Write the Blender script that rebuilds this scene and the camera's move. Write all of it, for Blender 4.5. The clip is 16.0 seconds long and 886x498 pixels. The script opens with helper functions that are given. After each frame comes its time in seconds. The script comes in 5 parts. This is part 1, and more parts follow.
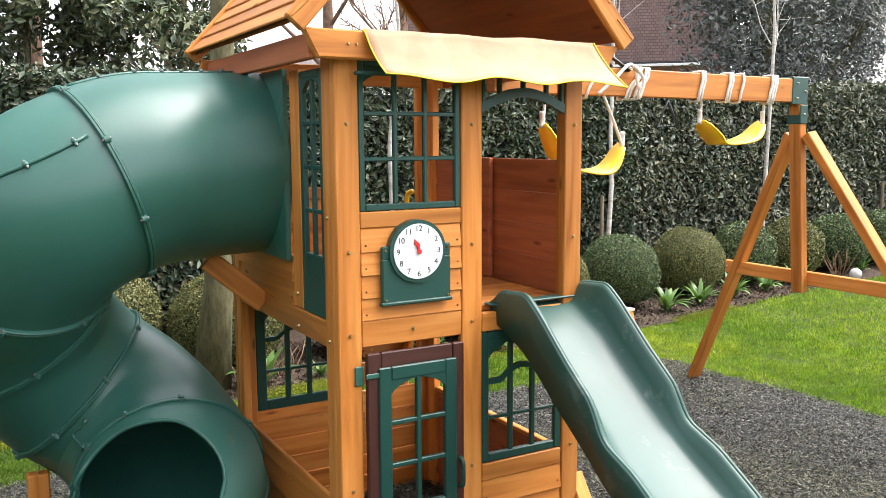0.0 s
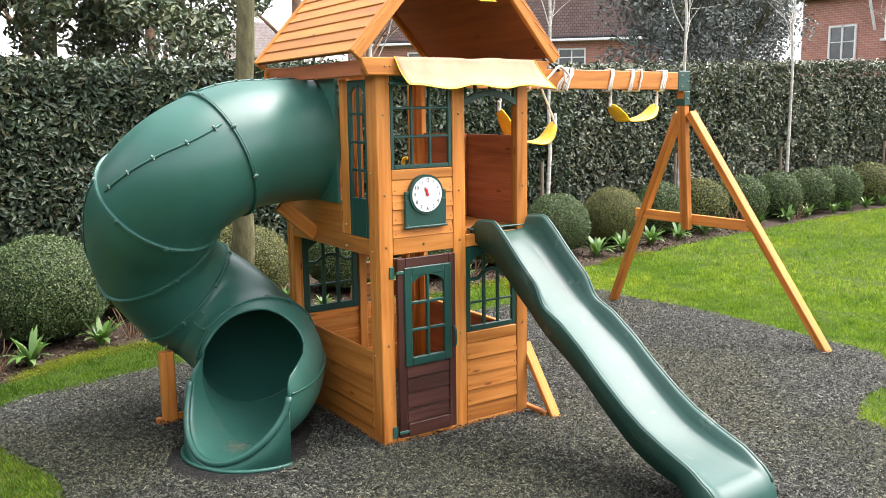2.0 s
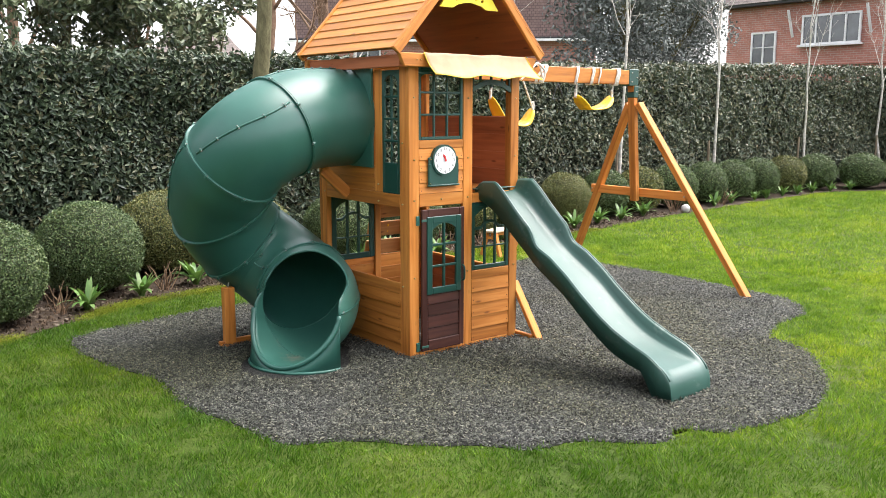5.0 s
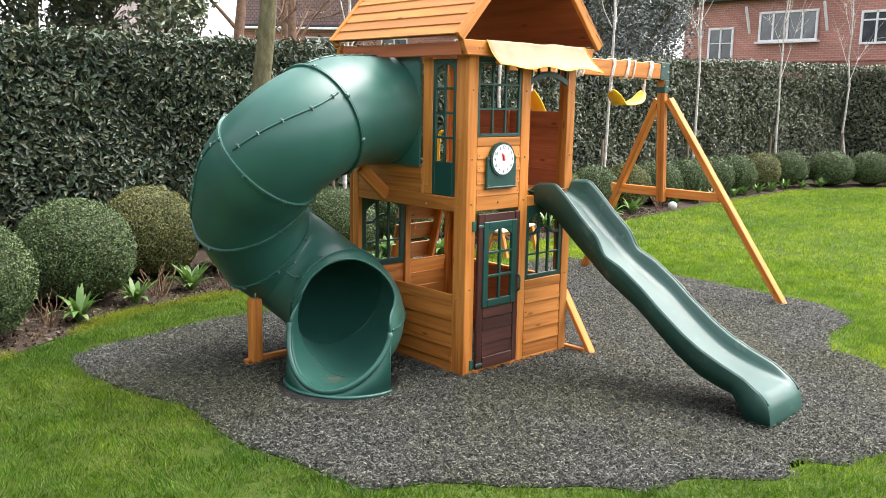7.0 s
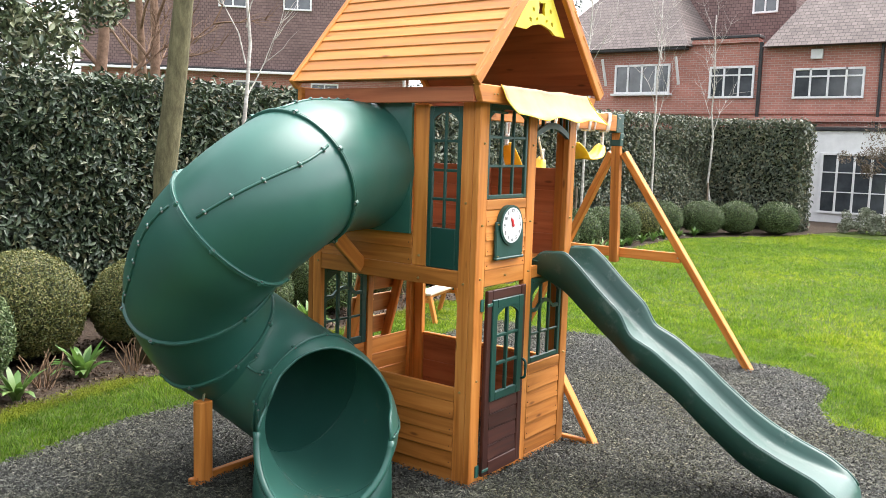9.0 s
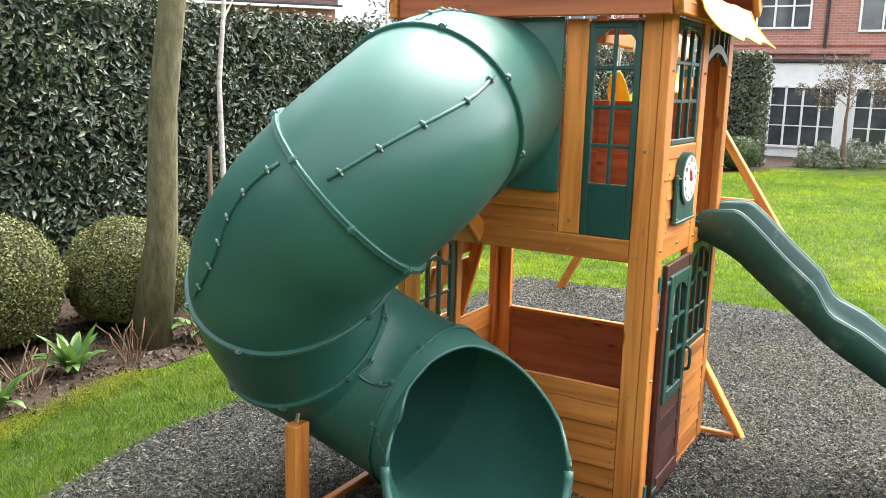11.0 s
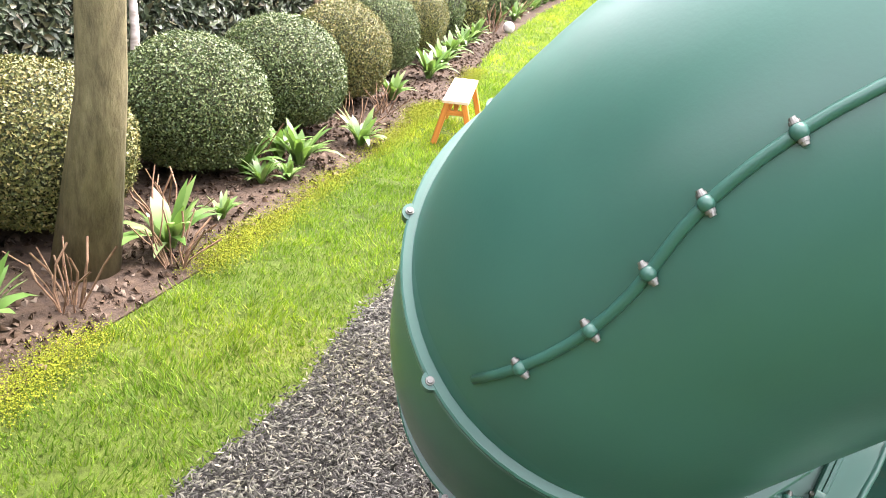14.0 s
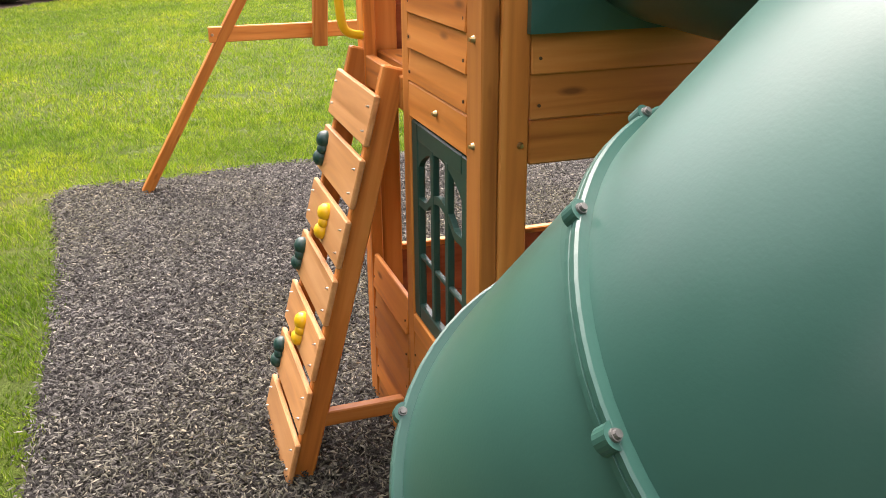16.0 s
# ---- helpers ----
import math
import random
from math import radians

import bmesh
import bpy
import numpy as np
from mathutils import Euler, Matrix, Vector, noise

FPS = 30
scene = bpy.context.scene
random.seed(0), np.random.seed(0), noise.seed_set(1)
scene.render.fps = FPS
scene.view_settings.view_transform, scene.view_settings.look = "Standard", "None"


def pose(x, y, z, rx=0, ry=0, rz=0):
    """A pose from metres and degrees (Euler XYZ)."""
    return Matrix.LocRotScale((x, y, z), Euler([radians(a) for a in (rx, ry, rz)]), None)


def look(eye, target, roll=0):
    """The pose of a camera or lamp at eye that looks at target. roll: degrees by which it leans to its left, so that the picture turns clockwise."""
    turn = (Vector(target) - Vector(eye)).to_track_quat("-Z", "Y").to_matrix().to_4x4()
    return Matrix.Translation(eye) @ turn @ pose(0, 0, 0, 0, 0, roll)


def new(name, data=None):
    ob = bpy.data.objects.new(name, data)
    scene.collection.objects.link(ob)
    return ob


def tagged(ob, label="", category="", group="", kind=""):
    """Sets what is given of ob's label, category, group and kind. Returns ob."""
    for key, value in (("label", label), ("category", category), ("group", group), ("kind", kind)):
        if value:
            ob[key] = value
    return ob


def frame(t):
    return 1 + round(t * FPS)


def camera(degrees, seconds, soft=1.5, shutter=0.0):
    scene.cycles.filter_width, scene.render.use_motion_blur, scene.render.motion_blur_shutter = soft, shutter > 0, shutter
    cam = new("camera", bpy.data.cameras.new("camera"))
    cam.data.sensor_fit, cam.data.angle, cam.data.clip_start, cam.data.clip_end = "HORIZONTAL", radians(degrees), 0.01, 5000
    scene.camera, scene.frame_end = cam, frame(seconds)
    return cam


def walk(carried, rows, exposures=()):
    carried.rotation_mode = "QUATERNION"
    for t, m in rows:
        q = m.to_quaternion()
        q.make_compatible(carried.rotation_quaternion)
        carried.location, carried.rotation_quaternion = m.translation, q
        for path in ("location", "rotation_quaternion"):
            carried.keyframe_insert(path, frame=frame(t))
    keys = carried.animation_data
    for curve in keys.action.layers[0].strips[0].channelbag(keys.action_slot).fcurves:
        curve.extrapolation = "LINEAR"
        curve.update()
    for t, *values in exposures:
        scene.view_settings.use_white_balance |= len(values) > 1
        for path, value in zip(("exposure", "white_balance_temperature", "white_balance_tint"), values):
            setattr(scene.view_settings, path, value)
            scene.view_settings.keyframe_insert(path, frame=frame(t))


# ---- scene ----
cam = camera(54.3, 16.0, 0.85)
PATH = [
    (0, (-1.164, -2.786, 1.894), (-0.18, -1.063, 1.643), -0.30),
    (0.5, (-1.465, -3.132, 1.882), (-0.443, -1.433, 1.616), -0.80),
    (1, (-1.788, -3.521, 1.906), (-0.742, -1.838, 1.636), -0.80),
    (1.5, (-2.131, -3.866, 1.932), (-1.058, -2.204, 1.635), -1.10),
    (2, (-2.376, -4.242, 1.979), (-1.286, -2.596, 1.659), -0.80),
    (2.5, (-2.609, -4.579, 1.982), (-1.498, -2.945, 1.669), -0.40),
    (3, (-2.87, -4.898, 1.982), (-1.741, -3.278, 1.661), -0.50),
    (3.5, (-3.127, -5.127, 2.012), (-1.966, -3.533, 1.68), -0.50),
    (3.7, (-3.182, -5.185, 1.992), (-2.012, -3.599, 1.656), -0.35),
    (5.8, (-3.846, -4.879, 1.875), (-2.584, -3.362, 1.549), -0.30),
    (6, (-3.841, -4.738, 1.875), (-2.565, -3.234, 1.544), -0.30),
    (6.5, (-3.853, -4.475, 1.875), (-2.556, -2.992, 1.533), 0.80),
    (7, (-3.937, -4.086, 1.896), (-2.608, -2.632, 1.551), 1.00),
    (7.5, (-3.955, -3.787, 1.939), (-2.587, -2.37, 1.591), 1.10),
    (8, (-3.874, -3.428, 1.942), (-2.446, -2.072, 1.598), 1.30),
    (8.5, (-3.857, -3.09, 1.958), (-2.359, -1.788, 1.709), 1.90),
    (8.7, (-3.88, -2.927, 1.941), (-2.339, -1.675, 1.705), 1.90),
    (10.8, (-3.588, -1.188, 1.893), (-1.893, -0.174, 1.58), 1.40),
    (11, (-3.526, -1.038, 1.873), (-1.833, -0.04, 1.498), 1.50),
    (11.5, (-3.29, -0.639, 1.803), (-1.625, 0.312, 1.236), 1.80),
    (12, (-3.114, -0.262, 1.74), (-1.475, 0.618, 1.004), 2.15),
    (12.5, (-2.953, 0.068, 1.722), (-1.349, 0.871, 0.835), 1.95),
    (13, (-2.682, 0.369, 1.689), (-1.072, 1.139, 0.786), 2.25),
    (13.5, (-2.483, 0.707, 1.68), (-0.839, 1.423, 0.796), 3.50),
    (14, (-2.3, 1.094, 1.688), (-0.549, 1.692, 0.929), 5.15),
    (14.5, (-2.03, 1.379, 1.674), (-0.168, 1.638, 0.99), 4.50),
    (15, (-1.792, 1.582, 1.687), (0.094, 1.534, 1.023), 2.25),
    (15.5, (-1.669, 1.816, 1.679), (0.145, 1.333, 0.986), 0.90),
    (16, (-1.658, 1.954, 1.664), (0.102, 1.352, 0.929), -0.45),
]
EXPOSURE = [(0, 2.12, 6500, 15), (1.5, 2.18, 6500, 14), (3.5, 2.18, 6500, 13), (6, 2.12, 6500, 13), (8.5, 2.24, 6450, 13), (11, 2.6, 6450, 13), (11.5, 2.98, 6450, 12), (12, 3.25, 6500, 12), (12.5, 3.45, 6600, 13), (13.5, 3.72, 6700, 22), (14, 3.48, 6800, 24), (14.5, 3.13, 6900, 24), (15, 2.82, 7050, 26), (16, 2.45, 7200, 28)]
walk(cam, [(t, look(eye, target, roll)) for t, eye, target, roll in PATH], EXPOSURE)

# ---- world, sun, exposure ----
world = bpy.data.worlds.new("overcast_sky")
scene.world = world
world.use_nodes = True
wn, wl = world.node_tree.nodes, world.node_tree.links
wn.clear()
sky = wn.new("ShaderNodeTexSky")
sky.sky_type, sky.sun_disc = "NISHITA", False
sky.sun_elevation, sky.sun_rotation = radians(60), radians(105)
sky.air_density, sky.dust_density, sky.ozone_density = 1.0, 3.0, 1.0
soften = wn.new("ShaderNodeHueSaturation")
soften.inputs["Saturation"].default_value = 0.22
back = wn.new("ShaderNodeBackground")
back.inputs["Strength"].default_value = 0.15
wout = wn.new("ShaderNodeOutputWorld")
wl.new(sky.outputs[0], soften.inputs["Color"])
wl.new(soften.outputs[0], back.inputs[0])
wl.new(back.outputs[0], wout.inputs[0])

sun_data = bpy.data.lights.new("sun", "SUN")
sun_data.energy, sun_data.angle, sun_data.color = 1.1, radians(60), (1.0, 0.96, 0.9)
sun = new("sun", sun_data)
sun.matrix_world = look((4.4, -1.2, 8.0), (0, 0, 0))

# ---- materials ----


def ramp_node(nt, stops):
    r = nt.nodes.new("ShaderNodeValToRGB")
    els = r.color_ramp.elements
    while len(els) < len(stops):
        els.new(0.5)
    for e, (p, c) in zip(els, stops):
        e.position, e.color = p, (*c, 1)
    return r


def base_mat(name, rough=0.6, metal=0.0, spec=0.5):
    m = bpy.data.materials.new(name)
    m.use_nodes = True
    b = m.node_tree.nodes["Principled BSDF"]
    b.inputs["Roughness"].default_value = rough
    b.inputs["Metallic"].default_value = metal
    b.inputs["Specular IOR Level"].default_value = spec
    return m, m.node_tree, b


def noise_at(nt, scale, detail=4.0, stretch=(1, 1, 1), coord="Object", rough=0.55):
    tc = nt.nodes.new("ShaderNodeTexCoord")
    mp = nt.nodes.new("ShaderNodeMapping")
    mp.inputs["Scale"].default_value = stretch
    n = nt.nodes.new("ShaderNodeTexNoise")
    n.inputs["Scale"].default_value, n.inputs["Detail"].default_value, n.inputs["Roughness"].default_value = scale, detail, rough
    nt.links.new(tc.outputs[coord], mp.inputs[0])
    nt.links.new(mp.outputs[0], n.inputs["Vector"])
    return n


def mix_col(nt, a, b, fac, mode="MIX"):
    m = nt.nodes.new("ShaderNodeMix")
    m.data_type, m.blend_type = "RGBA", mode
    for sock, val in ((m.inputs[0], fac), (m.inputs[6], a), (m.inputs[7], b)):
        if isinstance(val, (int, float)):
            sock.default_value = val
        elif isinstance(val, tuple):
            sock.default_value = (*val, 1)
        else:
            nt.links.new(val, sock)
    return m.outputs[2]


def bump_on(nt, b, height, strength=0.3, dist=0.01):
    bp = nt.nodes.new("ShaderNodeBump")
    bp.inputs["Strength"].default_value, bp.inputs["Distance"].default_value = strength, dist
    nt.links.new(height, bp.inputs["Height"])
    nt.links.new(bp.outputs[0], b.inputs["Normal"])


def vary(nt, col, source, lo, hi):
    """Brightness from lo to hi by a random number."""
    mr = nt.nodes.new("ShaderNodeMapRange")
    mr.inputs["To Min"].default_value, mr.inputs["To Max"].default_value = lo, hi
    nt.links.new(source, mr.inputs[0])
    hs = nt.nodes.new("ShaderNodeHueSaturation")
    nt.links.new(mr.outputs[0], hs.inputs["Value"])
    nt.links.new(col, hs.inputs["Color"])
    return hs.outputs[0]


def wood_mat(name, axis, dark, mid, light, rough=0.5):
    m, nt, b = base_mat(name, rough, spec=0.35)
    st = [14.0, 14.0, 14.0]
    st[axis] = 0.9
    info = nt.nodes.new("ShaderNodeObjectInfo")
    tc = nt.nodes.new("ShaderNodeTexCoord")
    sh = nt.nodes.new("ShaderNodeVectorMath")
    sh.operation = "MULTIPLY_ADD"
    sh.inputs[1].default_value = tuple(st)
    mul = nt.nodes.new("ShaderNodeMath")
    mul.operation = "MULTIPLY"
    mul.inputs[1].default_value = 37.0
    nt.links.new(info.outputs["Random"], mul.inputs[0])
    nt.links.new(tc.outputs["Object"], sh.inputs[0])
    nt.links.new(mul.outputs[0], sh.inputs[2])
    n = nt.nodes.new("ShaderNodeTexNoise")
    n.inputs["Scale"].default_value, n.inputs["Detail"].default_value, n.inputs["Distortion"].default_value = 1.6, 6, 0.6
    nt.links.new(sh.outputs[0], n.inputs["Vector"])
    r = ramp_node(nt, [(0.28, dark), (0.5, mid), (0.75, light)])
    nt.links.new(n.outputs[0], r.inputs[0])
    # knots
    vo = nt.nodes.new("ShaderNodeTexVoronoi")
    vo.inputs["Scale"].default_value = 1.0
    mp = nt.nodes.new("ShaderNodeMapping")
    kn = [11.0, 11.0, 11.0]
    kn[axis] = 3.2
    mp.inputs["Scale"].default_value = tuple(kn)
    nt.links.new(tc.outputs["Object"], mp.inputs[0])
    nt.links.new(mp.outputs[0], vo.inputs["Vector"])
    kr = ramp_node(nt, [(0.05, (0.25, 0.2, 0.2)), (0.13, (1, 1, 1))])
    nt.links.new(vo.outputs["Distance"], kr.inputs[0])
    c = mix_col(nt, r.outputs[0], kr.outputs[0], 0.75, "MULTIPLY")
    c = vary(nt, c, info.outputs["Random"], 0.78, 1.18)
    nt.links.new(c, b.inputs["Base Color"])
    rr = ramp_node(nt, [(0.3, (0.4,) * 3), (0.7, (0.62,) * 3)])
    nt.links.new(n.outputs[0], rr.inputs[0])
    nt.links.new(rr.outputs[0], b.inputs["Roughness"])
    bump_on(nt, b, n.outputs[0], 0.25, 0.004)
    return m


CEDAR = ((0.36, 0.115, 0.02), (0.57, 0.205, 0.038), (0.7, 0.3, 0.072))
cedar_x, cedar_y, cedar_z = (wood_mat("cedar_" + "xyz"[a], a, *CEDAR) for a in range(3))
PALE = ((0.42, 0.19, 0.065), (0.58, 0.29, 0.105), (0.68, 0.38, 0.16))
pale_x = wood_mat("pale_cedar", 0, *PALE)
roofwood = wood_mat("roof_cedar", 1, (0.4, 0.15, 0.03), (0.55, 0.22, 0.05), (0.64, 0.28, 0.075))
# Cedar again, darkened and reddened: shade inside and under the roof is painted in
shaded_cedar_y = wood_mat("shaded_cedar", 1, (0.25, 0.068, 0.026), (0.37, 0.11, 0.043), (0.46, 0.15, 0.062), 0.55)
door_x = wood_mat("dark_stain_x", 0, (0.035, 0.012, 0.009), (0.065, 0.022, 0.016), (0.11, 0.04, 0.026), 0.45)
door_z = wood_mat("dark_stain_z", 2, (0.035, 0.012, 0.009), (0.065, 0.022, 0.016), (0.11, 0.04, 0.026), 0.45)


def plastic(name, col, rough=0.35, streak=0.25, dirt=(0.12, 0.09, 0.05), start=0.66):
    m, nt, b = base_mat(name, rough, spec=0.6)
    n = noise_at(nt, 2.2, 5)
    f = noise_at(nt, 190, 2)
    r = ramp_node(nt, [(0.3, tuple(c * (1 - streak) for c in col)), (0.7, tuple(c * (1 + streak) for c in col))])
    nt.links.new(n.outputs[0], r.inputs[0])
    d = noise_at(nt, 5.5, 8, rough=0.7)
    dr = ramp_node(nt, [(start, (0, 0, 0)), (start + 0.14, (0.4,) * 3)])
    nt.links.new(d.outputs[0], dr.inputs[0])
    c = mix_col(nt, r.outputs[0], dirt, dr.outputs[0])
    nt.links.new(c, b.inputs["Base Color"])
    rr = ramp_node(nt, [(0.3, (rough - 0.06,) * 3), (0.7, (rough + 0.1,) * 3)])
    nt.links.new(n.outputs[0], rr.inputs[0])
    nt.links.new(rr.outputs[0], b.inputs["Roughness"])
    bump_on(nt, b, f.outputs[0], 0.06, 0.002)
    return m


green = plastic("green_plastic", (0.025, 0.108, 0.082), 0.37, 0.14)
green_worn = plastic("scuffed_green_plastic", (0.034, 0.128, 0.098), 0.42, 0.16, (0.26, 0.17, 0.11), 0.61)
# dried mud left by shoes on the floor of the scoop
nt = green_worn.node_tree
b = nt.nodes["Principled BSDF"]
clean = b.inputs["Base Color"].links[0].from_socket
geo = nt.nodes.new("ShaderNodeNewGeometry")
for spot, reach, edge in (((-0.74, 0.45, 0.03), 0.2, 0.5), ((-0.6, 0.5, 0.08), 0.34, 0.66)):
    off = nt.nodes.new("ShaderNodeVectorMath")
    off.operation = "DISTANCE"
    off.inputs[1].default_value = spot
    nt.links.new(geo.outputs["Position"], off.inputs[0])
    near = nt.nodes.new("ShaderNodeMapRange")
    near.inputs["From Min"].default_value, near.inputs["From Max"].default_value = reach * 0.2, reach
    near.inputs["To Min"].default_value, near.inputs["To Max"].default_value = 0.12, -0.3
    nt.links.new(off.outputs["Value"], near.inputs[0])
    add = nt.nodes.new("ShaderNodeMath")
    nt.links.new(noise_at(nt, 21, 8, (1, 1, 1), rough=0.68).outputs[0], add.inputs[0])
    nt.links.new(near.outputs[0], add.inputs[1])
    mud = ramp_node(nt, [(edge, (0, 0, 0)), (edge + 0.2, (0.6,) * 3)])
    nt.links.new(add.outputs[0], mud.inputs[0])
    clean = mix_col(nt, clean, (0.25, 0.19, 0.14), mud.outputs[0])
nt.links.new(clean, b.inputs["Base Color"])
green_slide = plastic("slide_green", (0.018, 0.07, 0.054), 0.4, 0.2, (0.25, 0.28, 0.25), 0.58)
dark_green = plastic("dark_green_plastic", (0.007, 0.055, 0.042), 0.42, 0.12)
yellow = plastic("yellow_plastic", (0.82, 0.5, 0.01), 0.35, 0.06, (0.5, 0.3, 0.05))
yellow_panel = plastic("yellow_panel", (0.78, 0.62, 0.02), 0.4, 0.05, (0.5, 0.4, 0.05))
white_plastic = plastic("white_plastic", (0.78, 0.78, 0.78), 0.35, 0.03)
ink = plastic("ink_print", (0.02, 0.02, 0.02), 0.5, 0.05)
red = plastic("red_plastic", (0.7, 0.03, 0.03), 0.4, 0.05)
black_rubber = plastic("black_rubber", (0.02, 0.025, 0.025), 0.5, 0.1)


def plain(name, lo, hi, scale=6.0, rough=0.8, metal=0.0, bump=0.2, dist=0.01, spec=0.3, stretch=(1, 1, 1)):
    m, nt, b = base_mat(name, rough, metal, spec)
    n = noise_at(nt, scale, 8, stretch, rough=0.65)
    r = ramp_node(nt, [(0.3, lo), (0.7, hi)])
    nt.links.new(n.outputs[0], r.inputs[0])
    nt.links.new(r.outputs[0], b.inputs["Base Color"])
    if bump:
        bump_on(nt, b, n.outputs[0], bump, dist)
    return m


dull_steel = plain("dull_bolt_steel", (0.13, 0.14, 0.13), (0.28, 0.28, 0.26), 60, 0.5, 0.8, 0.05)
steel = plain("zinc_steel", (0.45, 0.43, 0.38), (0.62, 0.6, 0.55), 40, 0.35, 1.0, 0.05)
brass = plain("yellow_zinc", (0.4, 0.3, 0.14), (0.6, 0.48, 0.25), 40, 0.4, 1.0, 0.05)
rope_mat = plain("white_rope", (0.55, 0.52, 0.46), (0.78, 0.75, 0.69), 120, 0.9, 0, 0.6, 0.004)
bark = plain("smooth_bark", (0.066, 0.06, 0.03), (0.19, 0.172, 0.09), 9, 0.85, 0, 0.8, 0.02, stretch=(2.2, 2.2, 0.8))
dry_stem = plain("dry_stem", (0.1, 0.058, 0.036), (0.26, 0.17, 0.105), 20, 0.85)
birch_bark = plain("birch_bark", (0.28, 0.25, 0.21), (0.68, 0.65, 0.6), 7, 0.75, 0, 0.3, 0.01, stretch=(1, 1, 3))
twig_mat = plain("twig", (0.1, 0.06, 0.035), (0.24, 0.15, 0.1), 12, 0.85)
soil = plain("soil", (0.022, 0.015, 0.01), (0.075, 0.052, 0.034), 14, 0.95, 0, 0.9, 0.03)
stake_mat = plain("weathered_stake", (0.12, 0.09, 0.06), (0.25, 0.2, 0.14), 8, 0.85, stretch=(6, 6, 1))
white_paint = plain("white_paint", (0.66, 0.66, 0.65), (0.8, 0.8, 0.79), 3, 0.5, 0, 0.05)
glass_dark = plain("window_glass", (0.02, 0.025, 0.03), (0.09, 0.1, 0.11), 0.9, 0.06, 0, 0, spec=0.8)
gutter = plain("black_gutter", (0.02, 0.02, 0.02), (0.05, 0.05, 0.05), 6, 0.5)

# awning cloth: thin, lets light through
awn, nt, b = base_mat("awning_cloth", 0.7, spec=0.25)
n = noise_at(nt, 9, 6)
r = ramp_node(nt, [(0.3, (0.58, 0.34, 0.21)), (0.7, (0.68, 0.43, 0.28))])
nt.links.new(n.outputs[0], r.inputs[0])
nt.links.new(r.outputs[0], b.inputs["Base Color"])
tr = nt.nodes.new("ShaderNodeBsdfTranslucent")
tr.inputs[0].default_value = (0.6, 0.36, 0.22, 1)
mx = nt.nodes.new("ShaderNodeMixShader")
mx.inputs[0].default_value = 0.22
nt.links.new(b.outputs[0], mx.inputs[1])
nt.links.new(tr.outputs[0], mx.inputs[2])
nt.links.new(mx.outputs[0], nt.nodes["Material Output"].inputs[0])
bump_on(nt, b, n.outputs[0], 0.3, 0.01)


def leaf_mat(name, cols, rough=0.4, spec=0.5, through_col=None, amount=0.25, lo=0.45, hi=1.55):
    m, nt, b = base_mat(name, rough, spec=spec)
    g = nt.nodes.new("ShaderNodeNewGeometry")
    k = len(cols)
    r = ramp_node(nt, [((i + 0.0) / max(1, k - 1), c) for i, c in enumerate(cols)])
    nt.links.new(g.outputs["Random Per Island"], r.inputs[0])
    n = noise_at(nt, 2.3, 6, rough=0.7)
    c = vary(nt, r.outputs[0], n.outputs[0], lo, hi)
    nt.links.new(c, b.inputs["Base Color"])
    if through_col:
        t = nt.nodes.new("ShaderNodeBsdfTranslucent")
        t.inputs[0].default_value = (*through_col, 1)
        mx = nt.nodes.new("ShaderNodeMixShader")
        mx.inputs[0].default_value = amount
        nt.links.new(b.outputs[0], mx.inputs[1])
        nt.links.new(t.outputs[0], mx.inputs[2])
        nt.links.new(mx.outputs[0], nt.nodes["Material Output"].inputs[0])
    return m


hedge_leaf = leaf_mat("laurel_leaf", [(0.026, 0.044, 0.026), (0.042, 0.066, 0.037), (0.062, 0.09, 0.05), (0.083, 0.113, 0.058), (0.108, 0.1, 0.05)], 0.42, 0.45, lo=0.6, hi=1.4)
# Same laurel leaf in a lighter colour, for the brighter light far off
hedge_leaf_lit = leaf_mat("laurel_leaf_lit", [(0.045, 0.062, 0.042), (0.075, 0.096, 0.062), (0.11, 0.132, 0.084), (0.15, 0.165, 0.1), (0.18, 0.16, 0.09)], 0.42, 0.45)
box_leaf = leaf_mat("box_leaf", [(0.036, 0.07, 0.026), (0.065, 0.108, 0.036), (0.1, 0.148, 0.052), (0.16, 0.195, 0.075)], 0.45, 0.35, lo=0.7, hi=1.3)
box_leaf_brown = leaf_mat("box_leaf_bronzed", [(0.06, 0.085, 0.027), (0.11, 0.13, 0.038), (0.165, 0.17, 0.05), (0.215, 0.185, 0.062)], 0.45, 0.35, lo=0.7, hi=1.3)
lily_leaf = leaf_mat("strap_leaf", [(0.045, 0.115, 0.022), (0.095, 0.2, 0.045), (0.19, 0.29, 0.1)], 0.33, 0.5, (0.16, 0.3, 0.05), 0.2)
grass_blade, nt, b = base_mat("grass_blade", 0.55, spec=0.25)
g_ = nt.nodes.new("ShaderNodeNewGeometry")
r_ = ramp_node(nt, [(0.0, (0.06, 0.125, 0.009)), (0.4, (0.13, 0.228, 0.015)), (0.8, (0.21, 0.315, 0.025)), (0.95, (0.265, 0.335, 0.045)), (1.0, (0.36, 0.35, 0.14))])
nt.links.new(g_.outputs["Random Per Island"], r_.inputs[0])
wide_ = noise_at(nt, 0.5, 4, rough=0.6)
wr_ = ramp_node(nt, [(0.38, (0.7, 0.8, 0.7)), (0.5, (1.0, 1.0, 1.0)), (0.64, (1.45, 1.22, 1.0))])
nt.links.new(wide_.outputs[0], wr_.inputs[0])
tuft_ = noise_at(nt, 4.5, 6, rough=0.75)
tr_ = ramp_node(nt, [(0.36, (0.62, 0.68, 0.6)), (0.52, (1.03, 1.03, 1.0)), (0.68, (1.42, 1.22, 0.95))])
